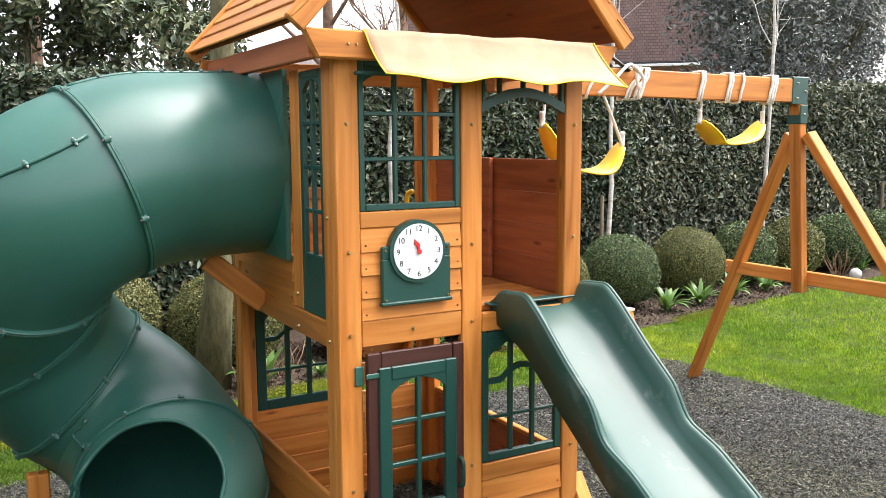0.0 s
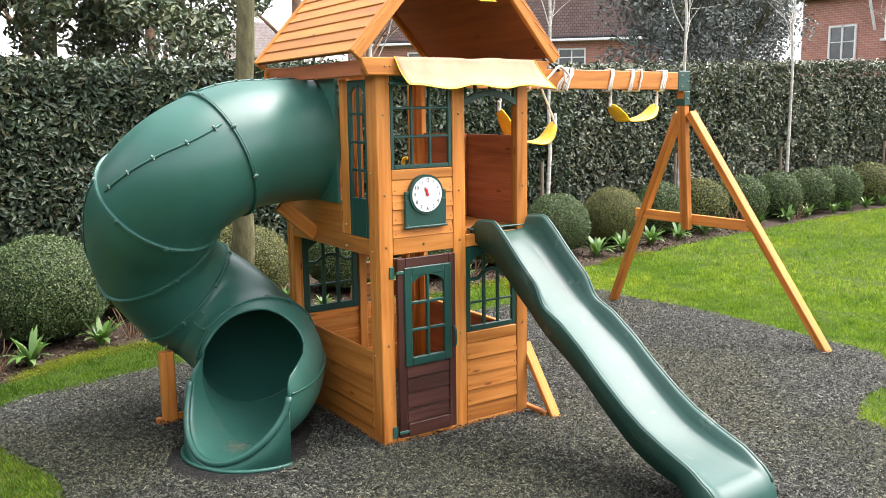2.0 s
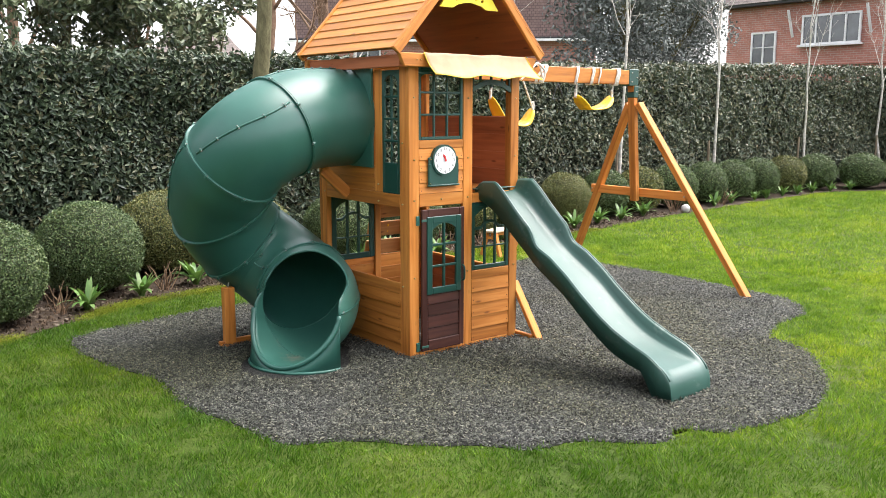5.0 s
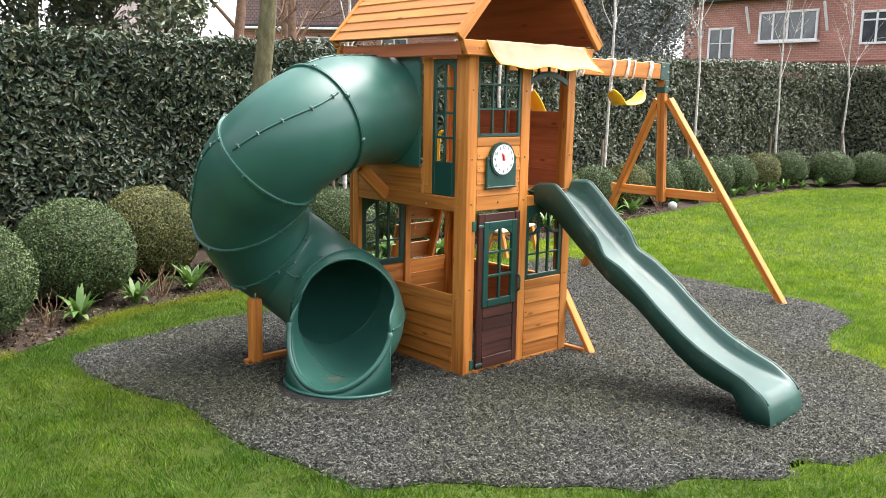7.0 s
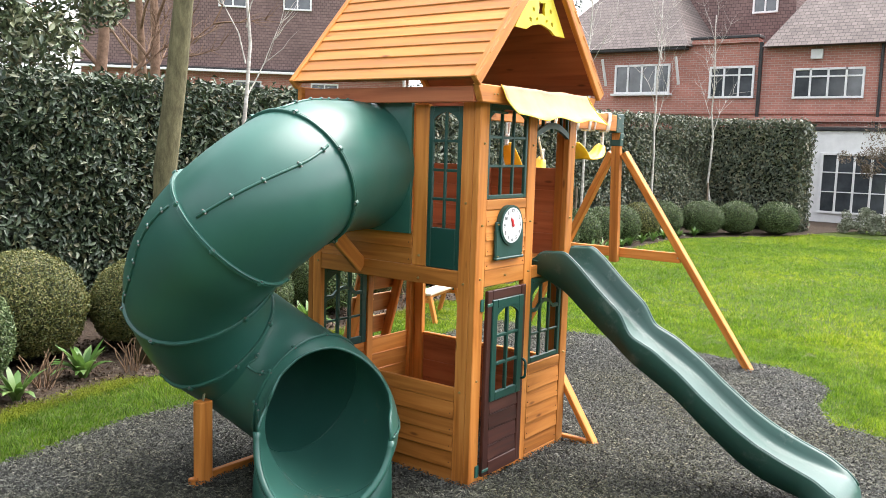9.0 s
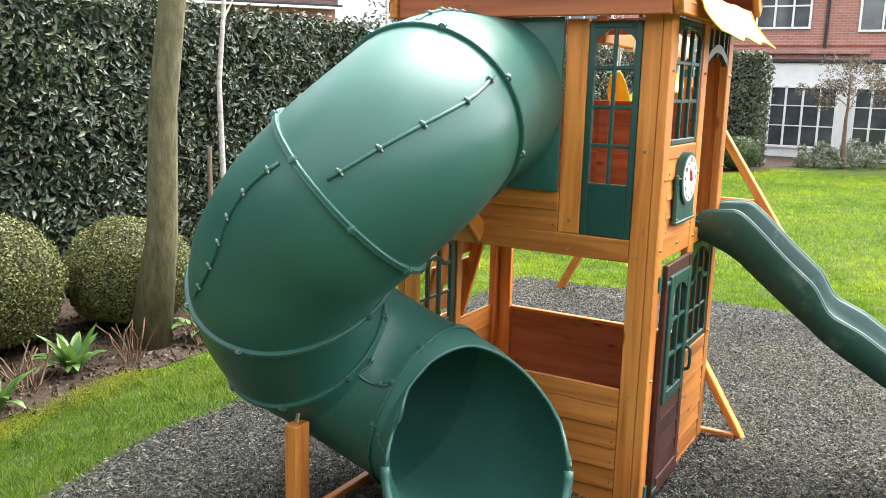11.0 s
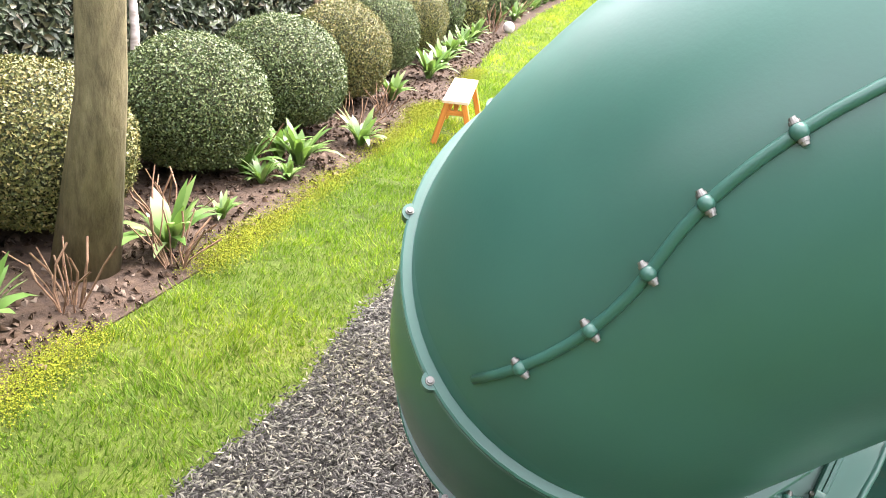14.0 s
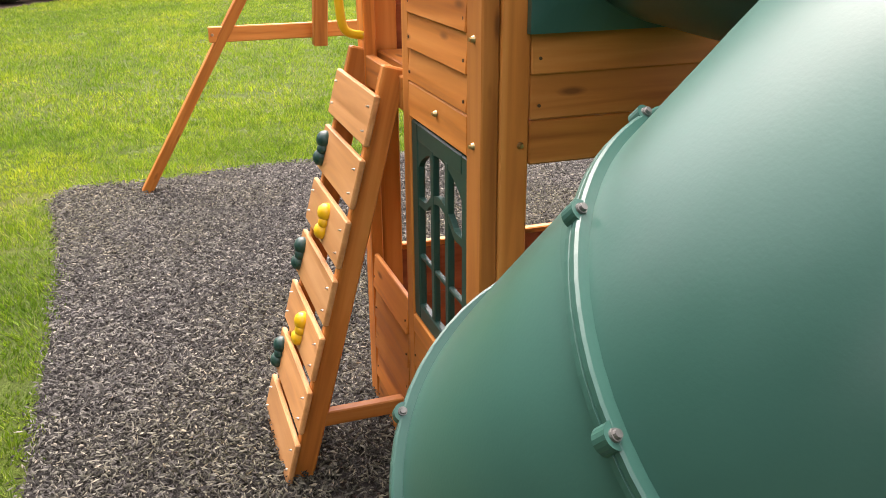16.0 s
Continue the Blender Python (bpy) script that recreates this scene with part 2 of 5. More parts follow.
nt.links.new(tuft_.outputs[0], tr_.inputs[0])
c_ = mix_col(nt, mix_col(nt, r_.outputs[0], wr_.outputs[0], 1.0, "MULTIPLY"), tr_.outputs[0], 1.0, "MULTIPLY")
# mossier, yellower far half; near half darkened, its shade put into the colour
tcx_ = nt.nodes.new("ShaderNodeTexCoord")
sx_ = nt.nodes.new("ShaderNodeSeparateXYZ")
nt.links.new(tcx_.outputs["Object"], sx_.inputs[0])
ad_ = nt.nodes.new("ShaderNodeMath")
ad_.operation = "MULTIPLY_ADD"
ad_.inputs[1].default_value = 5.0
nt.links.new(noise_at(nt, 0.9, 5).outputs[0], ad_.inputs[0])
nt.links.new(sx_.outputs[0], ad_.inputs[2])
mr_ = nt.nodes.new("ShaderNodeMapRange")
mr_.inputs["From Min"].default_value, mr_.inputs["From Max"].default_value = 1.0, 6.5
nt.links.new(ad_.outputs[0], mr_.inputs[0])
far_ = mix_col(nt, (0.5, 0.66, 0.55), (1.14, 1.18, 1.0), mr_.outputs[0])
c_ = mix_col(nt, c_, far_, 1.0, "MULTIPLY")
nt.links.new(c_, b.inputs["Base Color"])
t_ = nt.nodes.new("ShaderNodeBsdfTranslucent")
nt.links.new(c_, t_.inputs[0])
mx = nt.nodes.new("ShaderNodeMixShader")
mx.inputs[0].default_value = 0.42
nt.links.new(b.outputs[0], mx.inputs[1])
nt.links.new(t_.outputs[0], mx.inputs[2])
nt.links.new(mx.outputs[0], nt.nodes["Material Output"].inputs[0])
oak_leaf = leaf_mat("evergreen_leaf", [(0.055, 0.08, 0.05), (0.1, 0.135, 0.072), (0.16, 0.195, 0.1), (0.2, 0.19, 0.11)], 0.35, 0.5)
conifer_leaf = leaf_mat("far_evergreen", [(0.11, 0.13, 0.12), (0.17, 0.19, 0.175), (0.23, 0.245, 0.225)], 0.6, 0.3)
red_leaf = leaf_mat("copper_leaf", [(0.11, 0.085, 0.06), (0.16, 0.12, 0.085), (0.21, 0.17, 0.12)], 0.6, 0.3)
silver_leaf = leaf_mat("silver_leaf", [(0.12, 0.14, 0.09), (0.22, 0.24, 0.17), (0.3, 0.32, 0.24)], 0.6, 0.3)
chip_mat, nt, b = base_mat("rubber_chip", 0.58, spec=0.32)
g_ = nt.nodes.new("ShaderNodeNewGeometry")
dry_ = ramp_node(nt, [(0.0, (0.008, 0.0085, 0.0072)), (0.4, (0.03, 0.032, 0.0275)), (0.72, (0.072, 0.076, 0.064)), (0.93, (0.125, 0.13, 0.107)), (1.0, (0.21, 0.205, 0.165))])
damp_ = ramp_node(nt, [(0.0, (0.008, 0.0085, 0.0055)), (0.4, (0.03, 0.032, 0.0205)), (0.72, (0.068, 0.072, 0.045)), (0.93, (0.115, 0.118, 0.074)), (1.0, (0.185, 0.165, 0.1))])
for k_ in (dry_, damp_):
    nt.links.new(g_.outputs["Random Per Island"], k_.inputs[0])
blot_ = ramp_node(nt, [(0.42, (0, 0, 0)), (0.6, (1, 1, 1))])
nt.links.new(noise_at(nt, 0.6, 5, rough=0.6).outputs[0], blot_.inputs[0])
c_ = mix_col(nt, dry_.outputs[0], damp_.outputs[0], blot_.outputs[0])
nt.links.new(vary(nt, c_, noise_at(nt, 3.0, 6, rough=0.7).outputs[0], 0.6, 1.4), b.inputs["Base Color"])
# Darker than the chips; the shade in their gaps is put into this colour
mulch_bed = plain("mulch_bed", (0.008, 0.0085, 0.0075), (0.04, 0.04, 0.036), 45, 0.9, 0, 1.0, 0.03)
moss_mat = leaf_mat("moss", [(0.085, 0.125, 0.012), (0.145, 0.18, 0.015), (0.21, 0.22, 0.02)], 0.9, 0.1)
clod_mat = leaf_mat("soil_clod", [(0.02, 0.013, 0.009), (0.05, 0.034, 0.022), (0.085, 0.062, 0.042), (0.15, 0.125, 0.1)], 0.95, 0.1)

# lawn under the blades
lawn_mat, nt, b = base_mat("lawn", 0.85, spec=0.15)
n1 = noise_at(nt, 0.55, 5, rough=0.6)
n2 = noise_at(nt, 26, 6, rough=0.75)
r1 = ramp_node(nt, [(0.32, (0.036, 0.062, 0.009)), (0.5, (0.054, 0.085, 0.011)), (0.68, (0.082, 0.1, 0.018))])
r2 = ramp_node(nt, [(0.3, (0.5, 0.5, 0.45)), (0.65, (1.25, 1.25, 1.2))])
nt.links.new(n1.outputs[0], r1.inputs[0])
nt.links.new(n2.outputs[0], r2.inputs[0])
nt.links.new(mix_col(nt, r1.outputs[0], r2.outputs[0], 1.0, "MULTIPLY"), b.inputs["Base Color"])
bump_on(nt, b, n2.outputs[0], 0.8, 0.03)


def brick_mat(name, a, c2, mortar, bw, bh, rough=0.85):
    m, nt, b = base_mat(name, rough, spec=0.2)
    tc = nt.nodes.new("ShaderNodeTexCoord")
    mp = nt.nodes.new("ShaderNodeMapping")
    mp.inputs["Rotation"].default_value = (radians(90), 0, 0)
    br = nt.nodes.new("ShaderNodeTexBrick")
    br.inputs["Scale"].default_value = 1.0
    br.inputs["Brick Width"].default_value, br.inputs["Row Height"].default_value = bw, bh
    br.inputs["Mortar Size"].default_value = bh * 0.08
    for s, v in (("Color1", a), ("Color2", c2), ("Mortar", mortar)):
        br.inputs[s].default_value = (*v, 1)
    nt.links.new(tc.outputs["Object"], mp.inputs[0])
    nt.links.new(mp.outputs[0], br.inputs["Vector"])
    n = noise_at(nt, 0.8, 6)
    c = vary(nt, br.outputs[0], n.outputs[0], 0.65, 1.35)
    nt.links.new(c, b.inputs["Base Color"])
    bump_on(nt, b, br.outputs["Fac"], -0.4, 0.02)
    return m


brick = brick_mat("red_brick", (0.44, 0.19, 0.145), (0.35, 0.155, 0.12), (0.42, 0.35, 0.31), 0.225, 0.075)
tile_hung = brick_mat("tile_hanging", (0.17, 0.115, 0.108), (0.22, 0.15, 0.138), (0.09, 0.062, 0.058), 0.17, 0.12)
roof_tile = brick_mat("roof_tile", (0.165, 0.14, 0.13), (0.22, 0.185, 0.17), (0.1, 0.086, 0.08), 0.17, 0.12)

# ---- building helpers ----


def link(name, me, mat, parent=None, label=""):
    ob = new(name, me)
    if mat is not None and not me.materials:
        me.materials.append(mat)
    ob.parent = parent
    if label:
        tagged(ob, label)
    return ob


def part(name, bm, mat, parent=None, label="", smooth=False):
    me = bpy.data.meshes.new(name)
    bmesh.ops.recalc_face_normals(bm, faces=bm.faces)
    bm.to_mesh(me)
    bm.free()
    if smooth:
        me.polygons.foreach_set("use_smooth", [True] * len(me.polygons))
    return link(name, me, mat, parent, label)


def thing(name, label, category, group="", kind="", at=(0, 0, 0)):
    e = new(name)
    e.empty_display_size = 0.1
    e.location = at
    return tagged(e, label, category, group, kind)


def box_bm(x0, x1, y0, y1, z0, z1, bevel=0.004, bm=None):
    own = bmesh.new()
    bmesh.ops.create_cube(own, size=1.0)
    for v in own.verts:
        v.co = ((x0 + x1) / 2 + v.co.x * (x1 - x0), (y0 + y1) / 2 + v.co.y * (y1 - y0), (z0 + z1) / 2 + v.co.z * (z1 - z0))
    if bevel:
        bmesh.ops.bevel(own, geom=list(own.edges), offset=min(bevel, 0.45 * min(x1 - x0, y1 - y0, z1 - z0)), segments=1, affect="EDGES")
    if bm is None:
        return own
    tmp = bpy.data.meshes.new("tmp")
    own.to_mesh(tmp)
    own.free()
    bm.from_mesh(tmp)
    bpy.data.meshes.remove(tmp)
    return bm


def board(name, parent, mat, x0, x1, y0, y1, z0, z1, bevel=0.004, label=""):
    return part(name, box_bm(x0, x1, y0, y1, z0, z1, bevel), mat, parent, label)


def strut(name, parent, mat, p, q, w, h, up=(0, 0, 1), label="", bevel=0.005):
    """A square beam from p to q; its grain runs along it."""
    p, q = Vector(p), Vector(q)
    d = q - p
    x = d.normalized()
    y = Vector(up).cross(x).normalized()
    z = x.cross(y)
    ob = part(name, box_bm(0, d.length, -w / 2, w / 2, -h / 2, h / 2, bevel), mat, parent, label)
    m = Matrix((x, y, z)).transposed().to_4x4()
    m.translation = p
    ob.matrix_local = m
    return ob


def disc_bm(c, normal, r, depth, seg=12, r2=None, bm=None):
    bm = bm or bmesh.new()
    q = Vector((0, 0, 1)).rotation_difference(Vector(normal)).to_matrix().to_4x4()
    q.translation = Vector(c)
    bmesh.ops.create_cone(bm, cap_ends=True, segments=seg, radius1=r, radius2=r if r2 is None else r2, depth=depth, matrix=q)
    return bm


def bolt(parent, c, normal, r=0.009, mat=None):
    bm = disc_bm(c, normal, r, 0.008, 10, r * 0.7)
    bm = disc_bm(Vector(c) + Vector(normal) * 0.005, normal, r * 0.5, 0.006, 6, None, bm)
    return part("bolt", bm, mat or brass, parent)


def cap_bolt(parent, c, normal, r=0.0075):
    """A small domed nut with its washer."""
    normal = Vector(normal).normalized()
    bm = disc_bm(c, normal, r, 0.004, 16, r * 0.92)
    bm = disc_bm(Vector(c) + normal * 0.004, normal, r * 0.7, 0.004, 12, r * 0.6, bm)
    return part("bolt", bm, dull_steel, parent)


def pipe(name, pts, radius, mat, parent=None, label="", seg=8, closed=False, radii=None, smooth=True):
    """A round bar along a line of points."""
    bm = bmesh.new()
    pts = [Vector(p) for p in pts]
    n = len(pts)
    rings = []
    ref = Vector((0.13, 0.21, 0.97))
    for i, p in enumerate(pts):
        a = pts[(i - 1) % n] if closed or i else p
        c = pts[(i + 1) % n] if closed or i < n - 1 else p
        t = (c - a).normalized()
        u = (ref - t * ref.dot(t)).normalized()
        v = t.cross(u)
        ref = u
        rr = radii[i] if radii else radius
        rings.append([bm.verts.new(p + (u * math.cos(k) + v * math.sin(k)) * rr) for k in [2 * math.pi * j / seg for j in range(seg)]])
    for i in range(n if closed else n - 1):
        A, B = rings[i], rings[(i + 1) % n]
        for j in range(seg):
            bm.faces.new((A[j], A[(j + 1) % seg], B[(j + 1) % seg], B[j]))
    if not closed:
        bm.faces.new(rings[0][::-1])
        bm.faces.new(rings[-1])
    return part(name, bm, mat, parent, label, smooth)


def spline(ctrl, per=8):
    """A smooth line through control points."""
    P = [Vector(p) for p in ctrl]
    Q = [2 * P[0] - P[1], *P, 2 * P[-1] - P[-2]]
    out = []
    for i in range(1, len(Q) - 2):
        a, b_, c, d = Q[i - 1 : i + 3]
        for k in range(per):
            u = k / per
            out.append(0.5 * (2 * b_ + (c - a) * u + (2 * a - 5 * b_ + 4 * c - d) * u * u + (3 * b_ - a - 3 * c + d) * u**3))
    return out + [P[-1]]


def mesh_np(name, verts, tris):
    me = bpy.data.meshes.new(name)
    nv, nf = len(verts), len(tris)
    me.vertices.add(nv)
    me.vertices.foreach_set("co", np.asarray(verts, np.float32).ravel())
    k = tris.shape[1]
    me.loops.add(nf * k)
    me.loops.foreach_set("vertex_index", np.asarray(tris, np.int32).ravel())
    me.polygons.add(nf)
    me.polygons.foreach_set("loop_start", np.arange(0, nf * k, k, dtype=np.int32))
    me.update(calc_edges=True)
    return me


def unit(v):
    return v / np.maximum(np.linalg.norm(v, axis=1, keepdims=True), 1e-9)


def leaves_mesh(name, pts, ways, size, width=0.45, spread=0.7, rng=None, fold=0.12):
    """Pointed leaves at pts that face about along ways, each folded on its midrib."""
    rng = rng or np.random.default_rng(1)
    n = len(pts)
    nrm = unit(ways + rng.normal(0, spread, (n, 3)))
    t = unit(np.cross(nrm, rng.normal(0, 1, (n, 3))))
    s = np.cross(nrm, t)
    L = (size * rng.uniform(0.65, 1.35, n))[:, None]
    base, tip = pts - t * L * 0.5, pts + t * L * 0.5 - nrm * L * fold
    mid = pts + nrm * L * fold
    verts = np.stack([base, mid + s * L * width * 0.5, tip, mid - s * L * width * 0.5], 1).reshape(-1, 3)
    i = np.arange(n)[:, None] * 4
    tris = np.concatenate([i + [0, 1, 2], i + [0, 2, 3]], 1).reshape(-1, 3)
    return mesh_np(name, verts, tris)


# ---- ground ----
BED_EDGE = [(-9, 0.5), (-3.5, 1.9), (-2.1, 2.5), (-1.4, 2.92), (-0.9, 3.15), (0, 3.28), (1.2, 3.3), (2.1, 3.4), (3, 3.45), (4.35, 3.62), (5.3, 3.65), (7, 4.0), (8.3, 4.25), (11.5, 4.6), (15, 4.85), (16.3, 4.2), (17, 3.8), (18.2, 3.1), (20, 2.8), (25, 0.8), (25, -14)]
PAD = [(-1.89, 1.98), (-1.86, 1.3), (-1.68, 0.69), (-1.72, 0.07), (-1.63, -0.4), (-1.54, -0.9), (-1.2, -1.1), (-0.92, -1.42), (-0.67, -1.6), (-0.49, -1.82), (-0.2, -1.9), (0.15, -2.2), (0.4, -2.14), (0.6, -2.32), (0.86, -2.4), (1.27, -2.44), (1.83, -2.28), (2.22, -2.02), (2.6, -1.65), (2.68, -1.33), (3.16, -1.11), (3.68, -1.06), (4.12, -0.65), (4.15, -0.1), (4.2, 0.5), (4.2, 1.3), (4.1, 2.0), (4.0, 2.56), (3.09, 2.5), (2.17, 2.47), (0.8, 2.46), (0.1, 2.41), (-0.6, 2.42), (-1.2, 2.3), (-1.65, 2.22)]


def smooth_ring(ring, per=5):
    n = len(ring)
    out = []
    for i in range(n):
        a, b_, c, d = (Vector((*ring[(i + k) % n], 0)) for k in (-1, 0, 1, 2))
        for k in range(per):
            u = k / per
            out.append((0.5 * (2 * b_ + (c - a) * u + (2 * a - 5 * b_ + 4 * c - d) * u * u + (3 * b_ - a - 3 * c + d) * u**3)).to_2d())
    return out


pad_ring = [Vector((p.x + 0.03 * noise.noise((p.x * 6, p.y * 6, 0)), p.y + 0.03 * noise.noise((p.x * 6, p.y * 6, 5)))) for p in smooth_ring(PAD)]
PADNP = np.array([tuple(p) for p in pad_ring])


def inside(px, py, ring):
    """Which points lie inside a ring."""
    res = np.zeros(len(px), bool)
    j = len(ring) - 1
    for i in range(len(ring)):
        (xi, yi), (xj, yj) = ring[i], ring[j]
        hit = ((yi > py) != (yj > py)) & (px < (xj - xi) * (py - yi) / (yj - yi + 1e-12) + xi)
        res ^= hit
        j = i
    return res


bed_xy = np.array(BED_EDGE, float)


def bed_y(x):
    return np.interp(x, bed_xy[:-1, 0], bed_xy[:-1, 1])


def sheet(name, ring, z, mat, lift=0.0, label="", category="", kind="structure", drop=0.03):
    """A flat patch with a turned-down edge."""
    bm = bmesh.new()
    top = [bm.verts.new((p[0], p[1], z)) for p in ring]
    bm.faces.new(top)
    low = [bm.verts.new((p[0] * 1.0, p[1], z - drop)) for p in ring]
    for i in range(len(ring)):
        j = (i + 1) % len(ring)
        bm.faces.new((top[i], low[i], low[j], top[j]))
    bmesh.ops.triangulate(bm, faces=bm.faces)
    return tagged(part(name, bm, mat), label, category, kind=kind)


bm = bmesh.new()
bmesh.ops.create_grid(bm, x_segments=60, y_segments=60, size=1.0)
for v in bm.verts:
    v.co.x, v.co.y = math.copysign(abs(v.co.x) ** 3, v.co.x) * 300, math.copysign(abs(v.co.y) ** 3, v.co.y) * 300
tagged(part("ground", bm, lawn_mat), "mown green garden lawn with mossy yellow patches", "lawn", kind="structure")
sheet("pavement_mulch_pad", PADNP, 0.005, mulch_bed, label="dark grey shredded rubber mulch play surface", category="play surface")
bed_ring = [*BED_EDGE, (45, -14), (45, 12), (-9, 12)]
sheet("ground_flower_bed", bed_ring, 0.008, soil, label="bare brown soil border under the hedge", category="flower bed")

rng = np.random.default_rng(7)


def chips():
    n = 400000
    x, y = rng.uniform(-2, 4.4, n), rng.uniform(-2.5, 2.7, n)
    # denser close to where the walk passes
    ok = inside(x + rng.normal(0, 0.022, n), y + rng.normal(0, 0.022, n), PADNP) & (np.hypot(x + 0.74, y - 0.42) > 0.4) & (np.hypot(x + 0.5, y - 0.62) > 0.3)
    x, y = x[ok], y[ok]
    n = len(x)
    c = np.stack([x, y, rng.uniform(0.006, 0.034, n)], 1)
    yaw, tilt = rng.uniform(0, 2 * np.pi, n), rng.normal(0, 0.42, n)
    a = np.stack([np.cos(yaw) * np.cos(tilt), np.sin(yaw) * np.cos(tilt), np.sin(tilt)], 1)
    s = unit(np.cross(a, np.stack([rng.normal(0, 0.35, n), rng.normal(0, 0.35, n), np.ones(n)], 1)))
    u = np.cross(s, a)
    L, W, H = (rng.uniform(0.006, 0.018, n)[:, None], rng.uniform(0.0016, 0.0038, n)[:, None], rng.uniform(0.0015, 0.0034, n)[:, None])
    verts = np.stack([c - a * L, c + s * W - u * H, c + a * L, c - s * W - u * H, c + u * H * 1.5 + a * L * 0.2], 1).reshape(-1, 3)
    i = np.arange(n)[:, None] * 5
    tris = np.concatenate([i + [0, 1, 4], i + [1, 2, 4], i + [2, 3, 4], i + [3, 0, 4]], 1).reshape(-1, 3)
    return mesh_np("rubber_mulch", verts, tris)


tagged(link("rubber_mulch", chips(), chip_mat), "loose dark grey rubber mulch chips", "mulch", kind="stuff")


def grass():
    xs, ys, hs = [], [], []
    for n, x0, x1, y0, y1, h in ((650000, -4.6, 6.5, -4.2, 4.3, 0.028), (230000, 4.0, 19, -4, 4.9, 0.038)):
        x, y = rng.uniform(x0, x1, n), rng.uniform(y0, y1, n)
        ok = ~inside(x + rng.normal(0, 0.03, n), y + rng.normal(0, 0.03, n), PADNP) & (y < bed_y(x) - 0.02 + rng.normal(0, 0.03, n))
        fade = (6.5 - x) / 1.8 if x1 < 7 else (x - 4.0) / 2.0
        ok &= rng.uniform(0, 1, n) < np.minimum(fade, np.minimum((x + 4.6) / 0.9, (y + 4.2) / 0.7))
        xs.append(x[ok]), ys.append(y[ok]), hs.append(np.full(ok.sum(), h))
    x, y, h = np.concatenate(xs), np.concatenate(ys), np.concatenate(hs)
    n = len(x)
    cells = rng.uniform(0, 1, (512, 512))

    def clump(size):
        """Soft random patches of about that size."""
        u, v = x / size + 200, y / size + 200
        i, j = np.floor(u).astype(int), np.floor(v).astype(int)
        fu, fv = u - i, v - j
        fu, fv = fu * fu * (3 - 2 * fu), fv * fv * (3 - 2 * fv)
        at = lambda a, b_: cells[(i + a) % 512, (j + b_) % 512]
        return (at(0, 0) * (1 - fu) + at(1, 0) * fu) * (1 - fv) + (at(0, 1) * (1 - fu) + at(1, 1) * fu) * fv

    thin = 0.6 * clump(0.31) + 0.4 * clump(0.09)
    keep = rng.uniform(0, 1, n) < np.clip((thin - 0.17) / 0.1, 0.15, 1)
    x, y, h = x[keep], y[keep], h[keep]
    n = len(x)
    tuft = 0.5 * clump(0.07) + 0.5 * clump(0.23)
    h = h * rng.uniform(0.6, 1.3, n) * (0.35 + 1.5 * tuft**1.3)
    yaw = rng.uniform(0, 2 * np.pi, n)
    w = 0.0029 + 0.0018 * (x > 5.5)
    d = np.stack([np.cos(yaw), np.sin(yaw), 0 * yaw], 1)
    b0 = np.stack([x, y, np.zeros(n)], 1)
    lean = np.stack([rng.normal(0, 0.45, n) + 1.1 * (clump(0.11) - 0.5), rng.normal(0, 0.45, n) + 1.1 * (clump(0.13) - 0.5), np.ones(n)], 1) * h[:, None]
    verts = np.stack([b0 - d * w[:, None], b0 + d * w[:, None], b0 + lean], 1).reshape(-1, 3)
    return mesh_np("grass", verts, np.arange(3 * n).reshape(-1, 3))


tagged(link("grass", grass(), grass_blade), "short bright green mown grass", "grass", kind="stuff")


def clods():
    n = 14000
    x = rng.uniform(-3, 9, n)
    y = bed_y(x) + rng.uniform(0.0, 1.5, n)
    c = np.stack([x, y, np.full(n, 0.012)], 1)
    r = rng.exponential(0.01, n).clip(0.003, 0.024)[:, None]
    k = rng.normal(0, 1, (n, 6, 3)) * 0.25 + np.array([(1, 0, 0), (-0.5, 0.87, 0), (-0.5, -0.87, 0), (0, 0, 0.8), (0.4, 0.4, 0.6), (-0.4, 0, 0.5)])
    verts = (c[:, None] + k * r[:, None]).reshape(-1, 3)
    i = np.arange(n)[:, None] * 6
    tris = np.concatenate([i + f for f in ([0, 1, 3], [1, 2, 3], [2, 0, 3], [0, 1, 4], [1, 2, 5], [0, 4, 3], [2, 5, 3])], 1).reshape(-1, 3)
    return mesh_np("soil_clods", verts, tris)


tagged(link("soil_clods", clods(), clod_mat), "crumbly brown soil clods and small stones", "soil", kind="stuff")


def moss():
    n = 150000
    x = rng.uniform(-2.6, 6.5, n)
    k = np.array([noise.noise((float(a) * 1.3, 1.0, 7)) for a in x])
    y = bed_y(x) + rng.normal(0.0, 0.065, n) - 0.01 + 0.08 * k
    ok = rng.uniform(0, 1, n) < 0.45 + 1.7 * k
    x, y = x[ok], y[ok]
    pts = np.stack([x, y, rng.uniform(0.012, 0.032, len(x))], 1)
    return leaves_mesh("moss", pts, np.tile((0, 0, 1.0), (len(x), 1)), 0.0075, 0.75, 0.6, rng)


tagged(link("moss", moss(), moss_mat), "yellow-green moss along the lawn edge", "moss", kind="stuff")

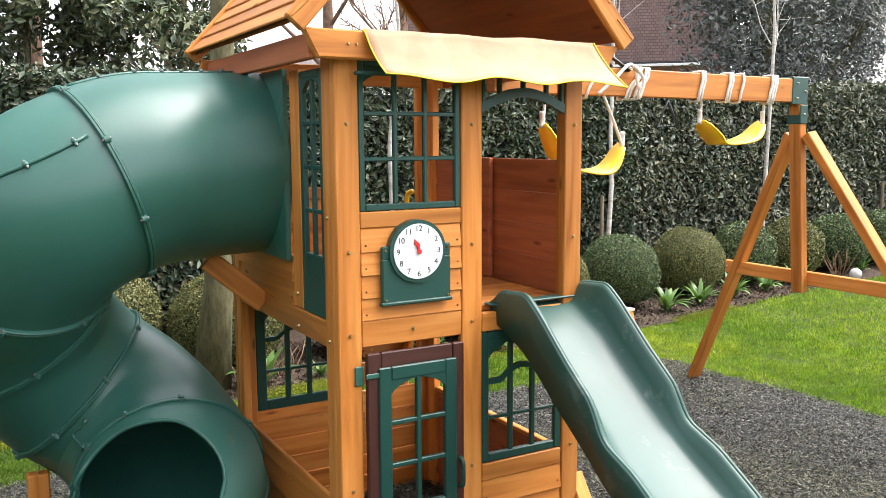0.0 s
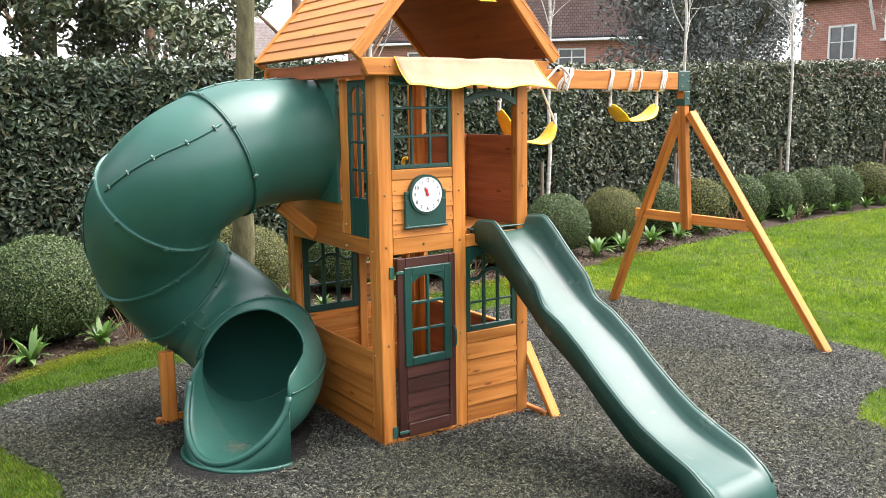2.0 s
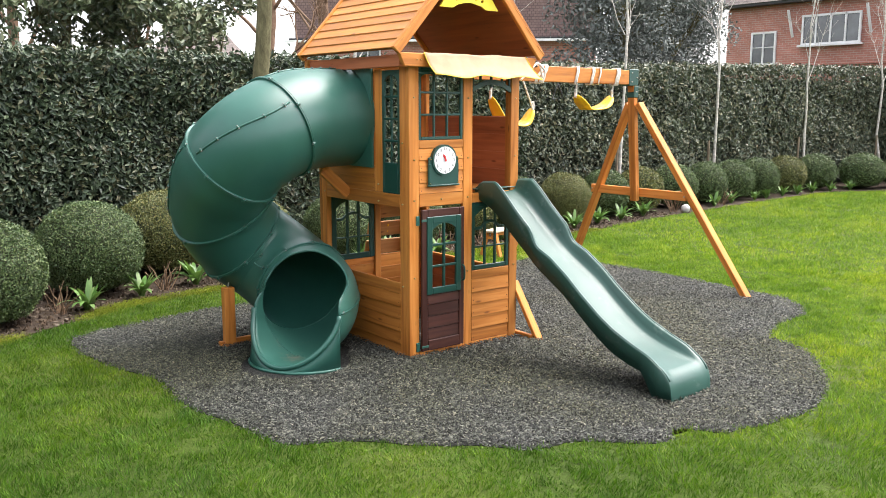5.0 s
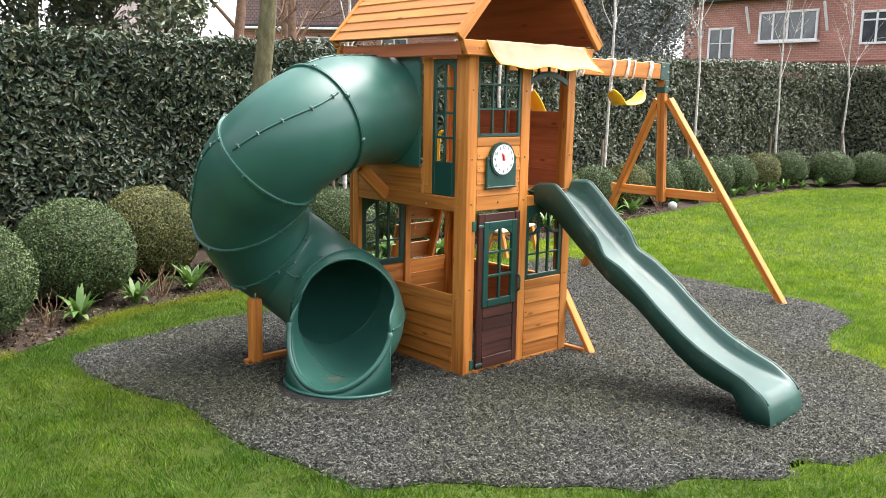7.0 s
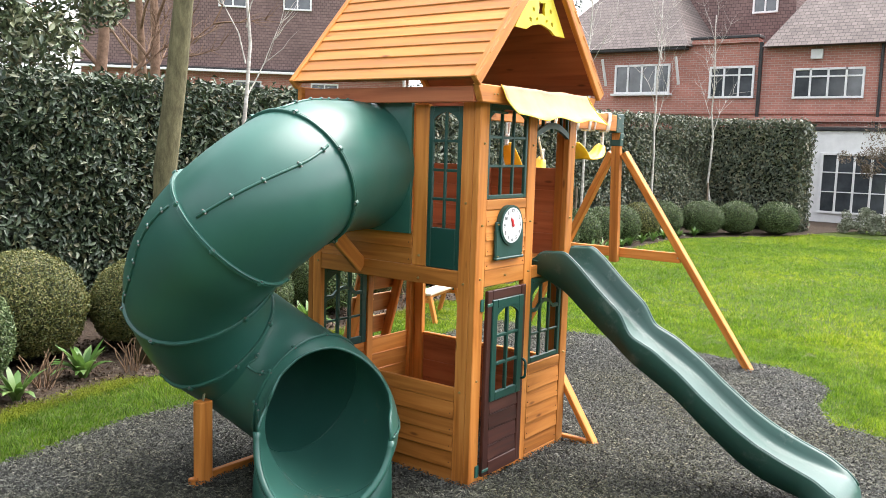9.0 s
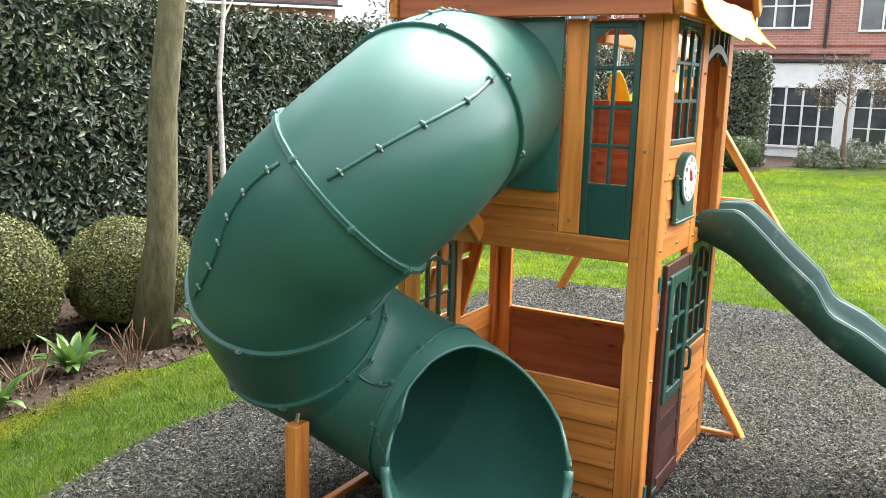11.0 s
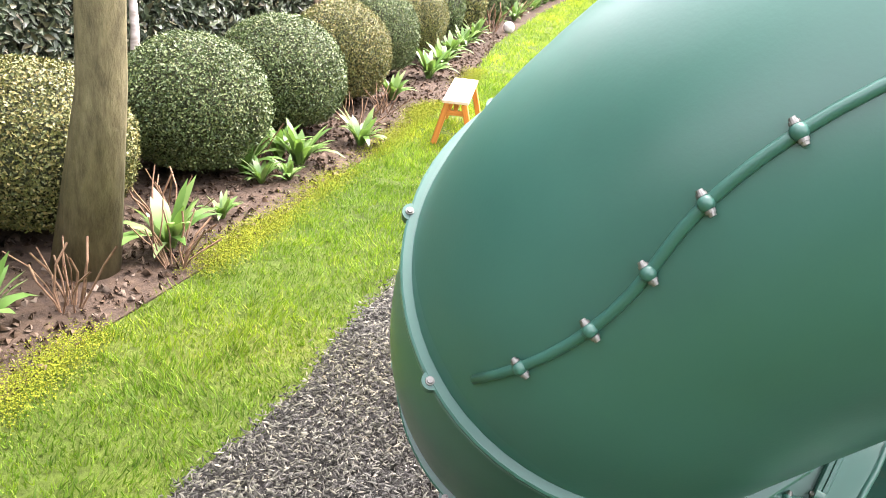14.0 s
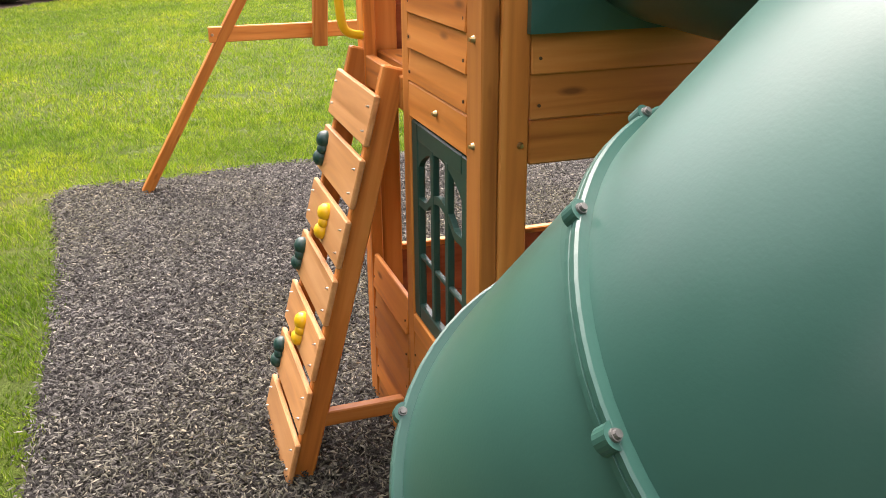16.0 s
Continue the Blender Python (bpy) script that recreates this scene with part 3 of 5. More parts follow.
# ---- playhouse tower ----
TW, TD = 1.08, 1.30
tower = thing("playhouse_tower", "orange-stained cedar two-storey playhouse tower with green windows", "playhouse")
P = lambda *a, **k: board("post", tower, cedar_z, *a, **k)
P(0, 0.09, 0, 0.04, 0, 2.2)
P(0.0, 0.04, 0.042, 0.12, 0, 2.2)
P(0.51, 0.60, 0, 0.035, 0, 2.2)
P(0.995, TW, 0, 0.04, 0, 2.2)
P(1.04, TW, 0.042, 0.12, 0, 2.2)
P(0, 0.09, 1.26, TD, 0, 2.2)
P(0, 0.04, 1.19, 1.258, 0, 2.2)
P(0.995, TW, 1.26, TD, 0, 2.2)
P(1.04, TW, 1.18, 1.258, 0, 2.2)
P(0.535, 0.595, 1.262, TD - 0.004, 0, 2.2)
board("stud", tower, shaded_cedar_y, 1.03, 1.054, 0.62, 0.68, 1.25, 1.81)
P(0.004, 0.034, 0.355, 0.455, 1.24, 2.16)
Rl = lambda mat, *a, **k: board("rail", tower, mat, *a, **k)
Rl(cedar_x, 0.092, 0.508, 0.002, 0.032, 1.15, 1.245)
Rl(cedar_x, 0.602, 0.993, 0.002, 0.032, 1.15, 1.225)
Rl(cedar_y, 0.001, 0.032, 0.122, 1.188, 1.14, 1.238)
Rl(cedar_y, 1.048, 1.078, 0.122, 1.178, 1.14, 1.238)
Rl(cedar_x, 0.092, 0.533, 1.268, 1.298, 1.145, 1.24)
Rl(cedar_x, 0.597, 0.993, 1.268, 1.298, 1.145, 1.24)
Rl(cedar_x, 0.092, 0.508, -0.004, 0.03, 0.0, 0.042)
Rl(cedar_x, 0.602, 0.993, 0.002, 0.03, 0.0, 0.042)
Rl(cedar_y, 1.048, 1.078, 0.122, 1.178, 0.55, 0.572)
for i in range(9):
    y0 = 0.045 + i * 0.1345
    board("deck_plank", tower, cedar_x, 0.045, 1.035, y0, y0 + 0.128, 1.222, 1.247)
board("joist", tower, cedar_y, 0.3, 0.34, 0.05, 1.25, 1.14, 1.22)
board("joist", tower, cedar_y, 0.72, 0.76, 0.05, 1.25, 1.14, 1.22)


nail_mat = plain("rusty_nail", (0.06, 0.03, 0.015), (0.14, 0.08, 0.04), 60, 0.6, 0.5)


def siding(x0, x1, y0, y1, z0, z1, n, axis, out, cap=0.0, mat=None):
    """Lapped boards in a bay; each leans out a little at its foot. out: which way the outside is."""
    zs = np.linspace(z0, z1 - cap, n + 1)
    for i in range(n):
        bm = box_bm(x0, x1, y0, y1, zs[i] - (0.004 if i else 0), zs[i + 1] - 0.001, 0.003)
        for v in bm.verts:
            k = (zs[i + 1] - v.co.z) / (zs[i + 1] - zs[i])
            v.co[1 - axis] += out * (0.009 * k + 0.0012 * ((i * 7) % 3))
        part("plank", bm, mat or (cedar_x, cedar_y)[axis], tower)
        zc = (zs[i] + zs[i + 1]) / 2 - 0.02
        for e_ in (x0 + 0.018, x1 - 0.018) if axis == 0 else (y0 + 0.02, y1 - 0.02):
            face = (y0 if out < 0 else y1) if axis == 0 else (x0 if out < 0 else x1)
            at = (e_, face + out * 0.0078, zc) if axis == 0 else (face + out * 0.0078, e_, zc)
            part("nail", disc_bm(at, (0, out, 0) if axis == 0 else (out, 0, 0), 0.0038, 0.003, 8), nail_mat, tower)
    if cap:
        k = out * 0.006
        board("trim_board", tower, (cedar_x, cedar_y)[axis], x0, x1, y0 + (k if axis == 0 else 0), y1 + (k if axis == 0 else 0), z1 - cap, z1) if axis == 0 else board("trim_board", tower, cedar_y, x0 + k, x1 + k, y0, y1, z1 - cap, z1)


siding(0.092, 0.508, 0.008, 0.024, 1.247, 1.64, 4, 0, -1, 0.058)
siding(0.602, 0.993, 0.008, 0.024, 0.044, 0.612, 5, 0, -1, 0.07)
siding(0.008, 0.024, 0.122, 1.188, 0.0, 0.57, 5, 1, -1, 0.085)
siding(0.008, 0.024, 0.457, 1.188, 1.24, 1.44, 2, 1, -1)
# east wall as seen from inside: its shade is in the cedar colour
siding(1.056, 1.072, 0.122, 1.178, 0.0, 0.548, 3, 1, 1, 0.0, shaded_cedar_y)
siding(1.056, 1.072, 0.122, 1.178, 1.24, 1.81, 4, 1, 1, 0.0, shaded_cedar_y)
siding(0.092, 0.533, 1.276, 1.292, 0.0, 0.56, 5, 0, 1, 0.06)
siding(0.597, 0.993, 1.276, 1.292, 0.0, 0.575, 5, 0, 1, 0.0)
siding(0.092, 0.533, 1.276, 1.292, 1.242, 1.66, 4, 0, 1, 0.06)
for bx in (0.045, 0.555, 1.04):
    for bz in (1.2, 1.5, 0.62, 1.95):
        bolt(tower, (bx, -0.003, bz), (0, -1, 0), 0.008)
for by, bz in ((0.08, 1.17), (0.08, 1.62), (0.08, 0.55), (1.21, 1.187), (0.4, 1.17), (0.4, 1.3)):
    bolt(tower, (-0.003, by, bz), (-1, 0, 0), 0.008)
for bx, bz in ((0.045, 1.182), (0.045, 1.41), (0.3, 1.2), (0.8, 1.2), (0.045, 0.7)):
    bolt(tower, (bx, TD + 0.003, bz), (0, 1, 0), 0.009)
bolt(tower, (0.3, -0.001, 1.2), (0, -1, 0), 0.009)


def curve_strip(bm, x0, x1, low, high, y0, y1, n=26):
    """A flat bar from x0 to x1 whose lower and upper edges follow two curves of 0 to 1."""
    rows = []
    for i in range(n + 1):
        a = i / n
        x = x0 + a * (x1 - x0)
        rows.append([bm.verts.new((x, y, z)) for y, z in ((y0, low(a)), (y0, high(a)), (y1, high(a)), (y1, low(a)))])
    for A, B in zip(rows, rows[1:]):
        for k in range(4):
            bm.faces.new((A[k], A[(k + 1) % 4], B[(k + 1) % 4], B[k]))
    bm.faces.new(rows[0])
    bm.faces.new(rows[-1][::-1])


def glazing_bar(window, bm, mat, *box):
    """A bar of its own in a window; moulded with the frame where the window is itself part of a door."""
    if window.parent.parent:
        box_bm(*box, 0.003, bm)
    else:
        part("glazing_bar", box_bm(*box, 0.003), mat, window)


def window_grid(name, parent, w, h, cols, rows, mat, arch=False, solid=0.0, rim=0.024, bar=0.016, depth=0.022):
    """A moulded plastic lattice in its own plane, x across and z up, with real openings."""
    ob = part(name, box_bm(0, rim, 0, depth, 0, h, 0.004), mat, parent)
    me = ob.data
    bm = bmesh.new()
    bm.from_mesh(me)
    box_bm(w - rim, w, 0, depth, 0, h, 0.004, bm)
    box_bm(rim, w - rim, 0, depth, 0, rim + solid, 0.004, bm)
    box_bm(rim, w - rim, 0, depth, h - rim, h, 0.004, bm)
    z0, z1 = rim + solid, h - rim
    zs = np.linspace(z0, z1, rows + 1)
    for zz in zs[1:-1]:
        glazing_bar(ob, bm, mat, rim - 0.003, w - rim + 0.003, 0.004, depth - 0.004, zz - bar / 2, zz + bar / 2)
    for xx in np.linspace(rim, w - rim, cols + 1)[1:-1]:
        glazing_bar(ob, bm, mat, xx - bar / 2, xx + bar / 2, 0.002, depth - 0.002, z0 - 0.003, z1 + 0.003)
    if arch:
        # spandrels that round the head of the opening
        curve_strip(bm, rim - 0.001, w - rim + 0.001, lambda a: z1 - arch * (1 - math.sin(math.pi * a) ** 0.7) - 0.003, lambda a: z1 + 0.002, 0.003, depth - 0.003)
    bm.to_mesh(me)
    bm.free()
    return ob


def arch_window(name, parent, w, h, mat, rim=0.034, bar=0.02):
    """The wide lower-storey window: three tall lights under a raised middle arch."""
    ob = window_grid(name, parent, w, h, 3, 1, mat, 0.07, rim=rim, bar=bar)
    bm = bmesh.new()
    bm.from_mesh(ob.data)
    bow = lambda a: h * 0.62 + 0.05 * max(0.0, math.sin(math.pi * min(1, max(0, (a - 0.22) / 0.56)))) ** 0.8
    strip = bmesh.new()
    curve_strip(strip, 0.026, w - 0.026, lambda a: bow(a) - 0.011, lambda a: bow(a) + 0.011, 0.003, 0.019)
    part("arched_bar", strip, mat, ob)
    glazing_bar(ob, bm, mat, rim - 0.003, w - rim + 0.003, 0.004, 0.018, h * 0.34 - 0.007, h * 0.34 + 0.007)
    bm.to_mesh(ob.data)
    bm.free()
    return ob


w = window_grid("window", tower, 0.416, 0.53, 3, 3, dark_green, 0.05)
w.location = (0.092, 0.006, 1.642)
w = arch_window("window", tower, 0.39, 0.53, dark_green)
w.location = (0.603, 0.006, 0.615)
w = arch_window("window", tower, 0.44, 0.575, dark_green, 0.05, 0.026)
w.matrix_local = pose(0.533, 1.292, 0.562, 0, 0, 180)
w = window_grid("window", tower, 0.231, 0.91, 2, 4, dark_green, 0.05, solid=0.2, rim=0.03)
w.matrix_local = pose(0.004, 0.353, 1.24, 0, 0, -90)
# arch over the slide's doorway
bm = bmesh.new()
curve_strip(bm, 0.602, 0.993, lambda a: 1.995 + 0.06 * math.sin(math.pi * a), lambda a: 2.032 + 0.06 * math.sin(math.pi * a), 0.004, 0.028)
for xx in (0.605, 0.68, 0.79, 0.9, 0.975):
    box_bm(xx, xx + 0.016, 0.006, 0.026, 2.03, 2.16, 0.003, bm)
part("arch_trim", bm, dark_green, tower, "dark green arched plastic trim")

# the door, with its lattice, planks, hinges and handle
door = part("door", box_bm(0.098, 0.152, -0.026, -0.002, 0.05, 1.13), door_z, tower, "dark brown stained door with a green lattice window")
for a in ((0.455, 0.503, -0.026, -0.002, 0.05, 1.13),):
    board("stile", door, door_z, *a)
board("top_rail", door, door_x, 0.154, 0.453, -0.024, -0.004, 1.04, 1.13)
board("bottom_rail", door, door_x, 0.154, 0.453, -0.03, -0.004, 0.05, 0.13)
for i in range(4):
    z0 = 0.132 + i * 0.092
    bm = box_bm(0.154, 0.453, -0.018, -0.006, z0, z0 + 0.088, 0.004)
    for v in bm.verts:
        v.co.y -= 0.007 * (z0 + 0.09 - v.co.z) / 0.09
    part("plank", bm, door_x, door)
w = window_grid("lattice", door, 0.326, 0.59, 2, 3, dark_green, 0.05, rim=0.05, bar=0.018, depth=0.026)
w.location = (0.14, -0.036, 0.485)
for hz in (0.085, 1.05):
    h = part("hinge", box_bm(0.058, 0.09, -0.009, 0.0, hz - 0.035, hz + 0.035, 0.002), green, door, "green metal strap hinge")
    board("hinge_strap", door, green, 0.09, 0.155, -0.032, -0.027, hz - 0.009, hz + 0.009, 0.002)
pipe("handle", spline([(0.482, -0.028, 0.56), (0.482, -0.052, 0.575), (0.482, -0.055, 0.62), (0.482, -0.052, 0.665), (0.482, -0.028, 0.68)], 5), 0.008, dark_green, door, "dark green door handle")

# roof
EZ, RZ, EX0, EX1, RX = 2.28, 3.07, -0.165, 1.245, 0.54
YF, YB = -0.09, 1.3
roof = part("roof", box_bm(RX - 0.02, RX + 0.02, YF, YB, RZ - 0.06, RZ - 0.01), roofwood, tower, "steep gabled roof of lapped orange cedar boards")
for side in (-1, 1):
    ex = EX0 if side < 0 else EX1
    nb = 12
    for i in range(nb):
        a0, a1 = i / nb, (i + 1) / nb + 0.02
        p0 = Vector((ex + (RX - ex) * a0, 0, EZ + (RZ - EZ) * a0))
        p1 = Vector((ex + (RX - ex) * a1, 0, EZ + (RZ - EZ) * a1))
        up = Vector((side * (RZ - EZ), 0, abs(RX - ex))).normalized()
        bm = bmesh.new()
        for yy in (YF + 0.004 * (i % 2), YB):
            for q, lift in ((p0, 0.011), (p1, 0.001)):
                bm.verts.new((q.x + up.x * lift, yy, q.z + up.z * lift))
                bm.verts.new((q.x + up.x * (lift + 0.01), yy, q.z + up.z * (lift + 0.01)))
        bm.verts.ensure_lookup_table()
        V = bm.verts
        for f in ((0, 1, 3, 2), (4, 6, 7, 5), (0, 4, 5, 1), (2, 3, 7, 6), (1, 5, 7, 3), (0, 2, 6, 4)):
            bm.faces.new([V[k] for k in f])
        bmesh.ops.bevel(bm, geom=list(bm.edges), offset=0.003, segments=1, affect="EDGES")
        part("shingle_board", bm, roofwood, roof)
    for yy in (YF + 0.002, YB - 0.04):
        strut("rake_board", tower, cedar_x, (ex + side * 0.0, yy + 0.018, EZ - 0.01), (RX, yy + 0.018, RZ - 0.012), 0.034, 0.075, (-side * (RZ - EZ), 0, 0.7))
# sheets added under the shingles, coloured as shaded cedar
for side in (-1, 1):
    ex = EX0 if side < 0 else EX1
    bm = bmesh.new()
    q0, q1 = Vector((ex + (RX - ex) * 0.03, 0, EZ + (RZ - EZ) * 0.03 - 0.012)), Vector((RX - side * -0.005, 0, RZ - 0.02))
    vs = [bm.verts.new((q.x, yy, q.z - dz)) for dz in (0.0, 0.01) for q, yy in ((q0, YF + 0.04), (q1, YF + 0.04), (q1, YB - 0.045), (q0, YB - 0.045))]
    for f in ((0, 1, 2, 3), (7, 6, 5, 4), (0, 4, 5, 1), (1, 5, 6, 2), (2, 6, 7, 3), (3, 7, 4, 0)):
        bm.faces.new([vs[k] for k in f])
    part("roof_lining", bm, shaded_cedar_y, roof, "dark red-brown underside of the roof")
bm = box_bm(-0.125, 1.205, -0.062, -0.022, 2.165, 2.262, 0.006)
for v in bm.verts:
    if v.co.z < 2.2 and (v.co.x < 0 or v.co.x > 1.1):
        v.co.x += 0.045 if v.co.x < 0 else -0.045
part("eaves_beam", bm, cedar_x, tower)
board("eaves_beam", tower, cedar_x, -0.125, 1.205, 1.25, 1.285, 2.165, 2.262)
# side beams take the darkened cedar for the shade under the eaves
board("eaves_beam", tower, shaded_cedar_y, -0.1, -0.065, -0.02, 1.248, 2.165, 2.25)
board("eaves_beam", tower, shaded_cedar_y, 1.145, 1.18, -0.02, 1.248, 2.165, 2.25)
board("eaves_beam", tower, cedar_x, -0.06, 1.14, 0.0, 0.034, 2.2, 2.25)
for bx in (0.03, 0.06):
    bolt(tower, (bx, -0.064, 2.215), (0, -1, 0), 0.006)

# pierced yellow gable panel
bm = bmesh.new()


def loop_edges(pts):
    vs = [bm.verts.new((x, 0, z)) for x, z in pts]
    return [bm.edges.new((vs[i], vs[(i + 1) % len(vs)])) for i in range(len(vs))]


def star(cx, cz, r, k=5, q=0.45, a0=1.57):
    return [(cx + r * (1 if i % 2 == 0 else q) * math.cos(a0 + math.pi * i / k), cz + r * (1 if i % 2 == 0 else q) * math.sin(a0 + math.pi * i / k)) for i in range(2 * k)]


edge = [(0.26, 2.6), (0.38, 2.6), (0.43, 2.625), (0.5, 2.64), (0.54, 2.645), (0.58, 2.64), (0.65, 2.625), (0.7, 2.6), (0.82, 2.6), (0.54, 2.96)]
es = loop_edges(edge)
es += loop_edges(star(0.54, 2.735, 0.052, 4, 0.55, 0.78))
for sx, sz, sr in ((0.42, 2.66, 0.02), (0.66, 2.66, 0.02), (0.54, 2.85, 0.022), (0.45, 2.72, 0.018), (0.64, 2.73, 0.018)):
    es += loop_edges(star(sx, sz, sr))
for sx, sz in ((0.49, 2.67), (0.6, 2.67)):
    es += loop_edges([(sx + 0.01 * math.cos(a), sz + 0.01 * math.sin(a)) for a in np.linspace(0, 2 * np.pi, 10)[:-1]])
bmesh.ops.triangle_fill(bm, edges=es, use_beauty=True)
g = bmesh.ops.extrude_face_region(bm, geom=list(bm.faces))
for v in g["geom"]:
    if isinstance(v, bmesh.types.BMVert):
        v.co.y += 0.016
ob = part("gable_panel", bm, yellow_panel, tower, "yellow plastic gable panel pierced with stars")
ob.location.y = -0.03

# awning: sagging cloth from the eaves beam
bm = bmesh.new()
NX, NY = 26, 9
grid = []
for j in range(NY):
    v_ = j / (NY - 1)
    row = []
    for i in range(NX):
        u_ = i / (NX - 1)
        xl = 0.085 + 0.035 * v_
        xr = 1.075 + 0.075 * v_
        sag = 0.012 * math.sin(u_ * math.pi * 5 + 1) * v_ + 0.012 * noise.noise((u_ * 5, v_ * 3, 2))
        row.append(bm.verts.new((xl + (xr - xl) * u_, -0.066 - 0.11 * v_ + 0.012 * math.sin(v_ * 3.1) + sag, 2.268 - 0.165 * v_ - 0.008 * math.sin(v_ * 3.1) + sag)))
    grid.append(row)
for j in range(NY - 1):
    for i in range(NX - 1):
        bm.faces.new((grid[j][i], grid[j][i + 1], grid[j + 1][i + 1], grid[j + 1][i]))
hem_pts = [grid[-1][i].co.copy() for i in range(NX)]
left_pts = [grid[j][0].co.copy() for j in range(NY)]
right_pts = [grid[j][-1].co.copy() for j in range(NY)]
awning = part("awning", bm, awn, tower, "pale peach cloth awning with a yellow hem", True)
md = awning.modifiers.new("thick", "SOLIDIFY")
md.thickness = 0.003
for nm, pts in (("hem", hem_pts), ("hem", left_pts), ("hem", right_pts)):
    pipe(nm, [p + Vector((0, -0.002, 0)) for p in pts], 0.003, yellow_panel, awning, "yellow piping")
board("awning_batten", tower, dark_green, 0.06, 0.2, -0.05, -0.03, 2.115, 2.128)
strut("knee_brace", tower, cedar_x, (0.0, 0.84, 1.19), (-0.24, 0.84, 1.4), 0.035, 0.09)
# ground stake braces beside the tower
strut("ground_brace", tower, cedar_x, (1.1, 0.05, 0.46), (1.15, -0.21, 0.0), 0.035, 0.07, (1, 0, 0))
board("ground_brace_foot", tower, cedar_y, 1.085, 1.12, -0.17, 0.12, 0.005, 0.05)
# yellow safety handle
pipe("grab_handle", spline([(0.985, 1.305, 1.62), (0.985, 1.36, 1.6), (0.985, 1.375, 1.5), (0.985, 1.375, 1.4), (0.985, 1.36, 1.32), (0.985, 1.305, 1.3)], 5), 0.014, yellow, tower, "yellow moulded grab handle")

# clock on the front
clock = thing("toy_clock", "green toy clock with a white dial and red hands", "clock")
CX, CZ = 0.305, 1.492
bm = box_bm(CX - 0.143, CX + 0.143, -0.024, -0.004, 1.305, 1.47, 0.006)
for sx in (-1, 1):
    box_bm(CX + sx * 0.125 - 0.017, CX + sx * 0.125 + 0.017, -0.022, -0.005, 1.465, 1.515, 0.005, bm)
bp = part("backboard", bm, dark_green, clock)
part("ledge", box_bm(CX - 0.148, CX + 0.148, -0.03, -0.006, 1.298, 1.312, 0.004), dark_green, clock)
part("rim", disc_bm((CX, -0.016, CZ), (0, -1, 0), 0.115, 0.034, 48), dark_green, clock)
part("dial", disc_bm((CX, -0.034, CZ), (0, -1, 0), 0.101, 0.006, 48), white_plastic, clock, "white dial with black numerals")
for sx in (-1, 1):
    for sz in (1.32, 1.5):
        bolt(clock, (CX + sx * 0.128, -0.026, sz), (0, -1, 0), 0.005)
for k in range(1, 13):
    cu = bpy.data.curves.new("numeral", "FONT")
    cu.body, cu.size, cu.align_x, cu.align_y, cu.extrude = str(k), 0.03, "CENTER", "CENTER", 0.0006
    tmp = new("numeral_text", cu)
    a = radians(90 - 30 * k)
    bpy.context.view_layer.update()
    me = bpy.data.meshes.new_from_object(tmp.evaluated_get(bpy.context.evaluated_depsgraph_get()))
    bpy.data.objects.remove(tmp)
    me.materials.clear()
    ob = link("numeral", me, ink, clock)
    ob.matrix_local = pose(CX + 0.083 * math.cos(a), -0.0376, CZ + 0.083 * math.sin(a), 90, 0, 0)
for ang, ln, wd in ((112, 0.05, 0.009), (100, 0.035, 0.008)):
    bm = bmesh.new()
    for xx, zz in ((-wd / 2, -0.01), (wd / 2, -0.01), (wd / 2, ln * 0.65), (wd, ln * 0.6), (0, ln), (-wd, ln * 0.6), (-wd / 2, ln * 0.65)):
        bm.verts.new((xx, 0, zz))
    f = bm.faces.new(bm.verts)
    g = bmesh.ops.extrude_face_region(bm, geom=[f])
    for v in g["geom"]:
        if isinstance(v, bmesh.types.BMVert):
            v.co.y -= 0.003
    ob = part("hand_pointer", bm, red, clock, "red clock pointer")
    ob.matrix_local = pose(CX, -0.039 - 0.003 * (wd < 0.0085), CZ - 0.0, 0, -(ang - 90), 0)
part("hub", disc_bm((CX, -0.043, CZ), (0, -1, 0), 0.008, 0.008, 14), red, clock)

# ---- tube slide ----
TUBE = [(0.0, 0.83, 1.80), (-0.27, 0.82, 1.79), (-0.55, 0.755, 1.765), (-0.82, 0.735, 1.65), (-0.97, 0.865, 1.48), (-0.98, 1.065, 1.30), (-0.92, 1.23, 1.09), (-0.74, 1.31, 0.85), (-0.54, 1.25, 0.68), (-0.43, 1.03, 0.53), (-0.44, 0.74, 0.44), (-0.57, 0.53, 0.395), (-0.717, 0.437, 0.385)]
TR = 0.378
line = spline(TUBE, 10)
tube = thing("tube_slide", "dark green moulded plastic spiral tube slide with bolted seams", "tube slide")


def tube_frame(i):
    a, c = line[max(i - 1, 0)], line[min(i + 1, len(line) - 1)]
    t = (c - a).normalized()
    if i == 0:
        t = Vector((-1, 0, 0))
    u = (Vector((0, 0, 1)) - t * t.z).normalized()
    return line[i], t, u, t.cross(u)


def tube_point(i, deg, r):
    p, t, u, v = tube_frame(i)
    a = radians(deg)
    return p + (v * math.cos(a) + u * math.sin(a)) * r


def sweep(i0, i1, r_out, r_in, name, parent, label="", seg=64):
    bm = bmesh.new()
    loops = []
    for r in (r_out, r_in):
        loops.append([[bm.verts.new(tube_point(i, 360 * k / seg, r)) for k in range(seg)] for i in range(i0, i1 + 1)])
    for li, rows in enumerate(loops):
        for a_, b_ in zip(rows, rows[1:]):
            for k in range(seg):
                bm.faces.new((a_[k], a_[(k + 1) % seg], b_[(k + 1) % seg], b_[k]) if li == 0 else (a_[k], b_[k], b_[(k + 1) % seg], a_[(k + 1) % seg]))
    me_ob = part(name, bm, green, parent, label, True)
    return me_ob


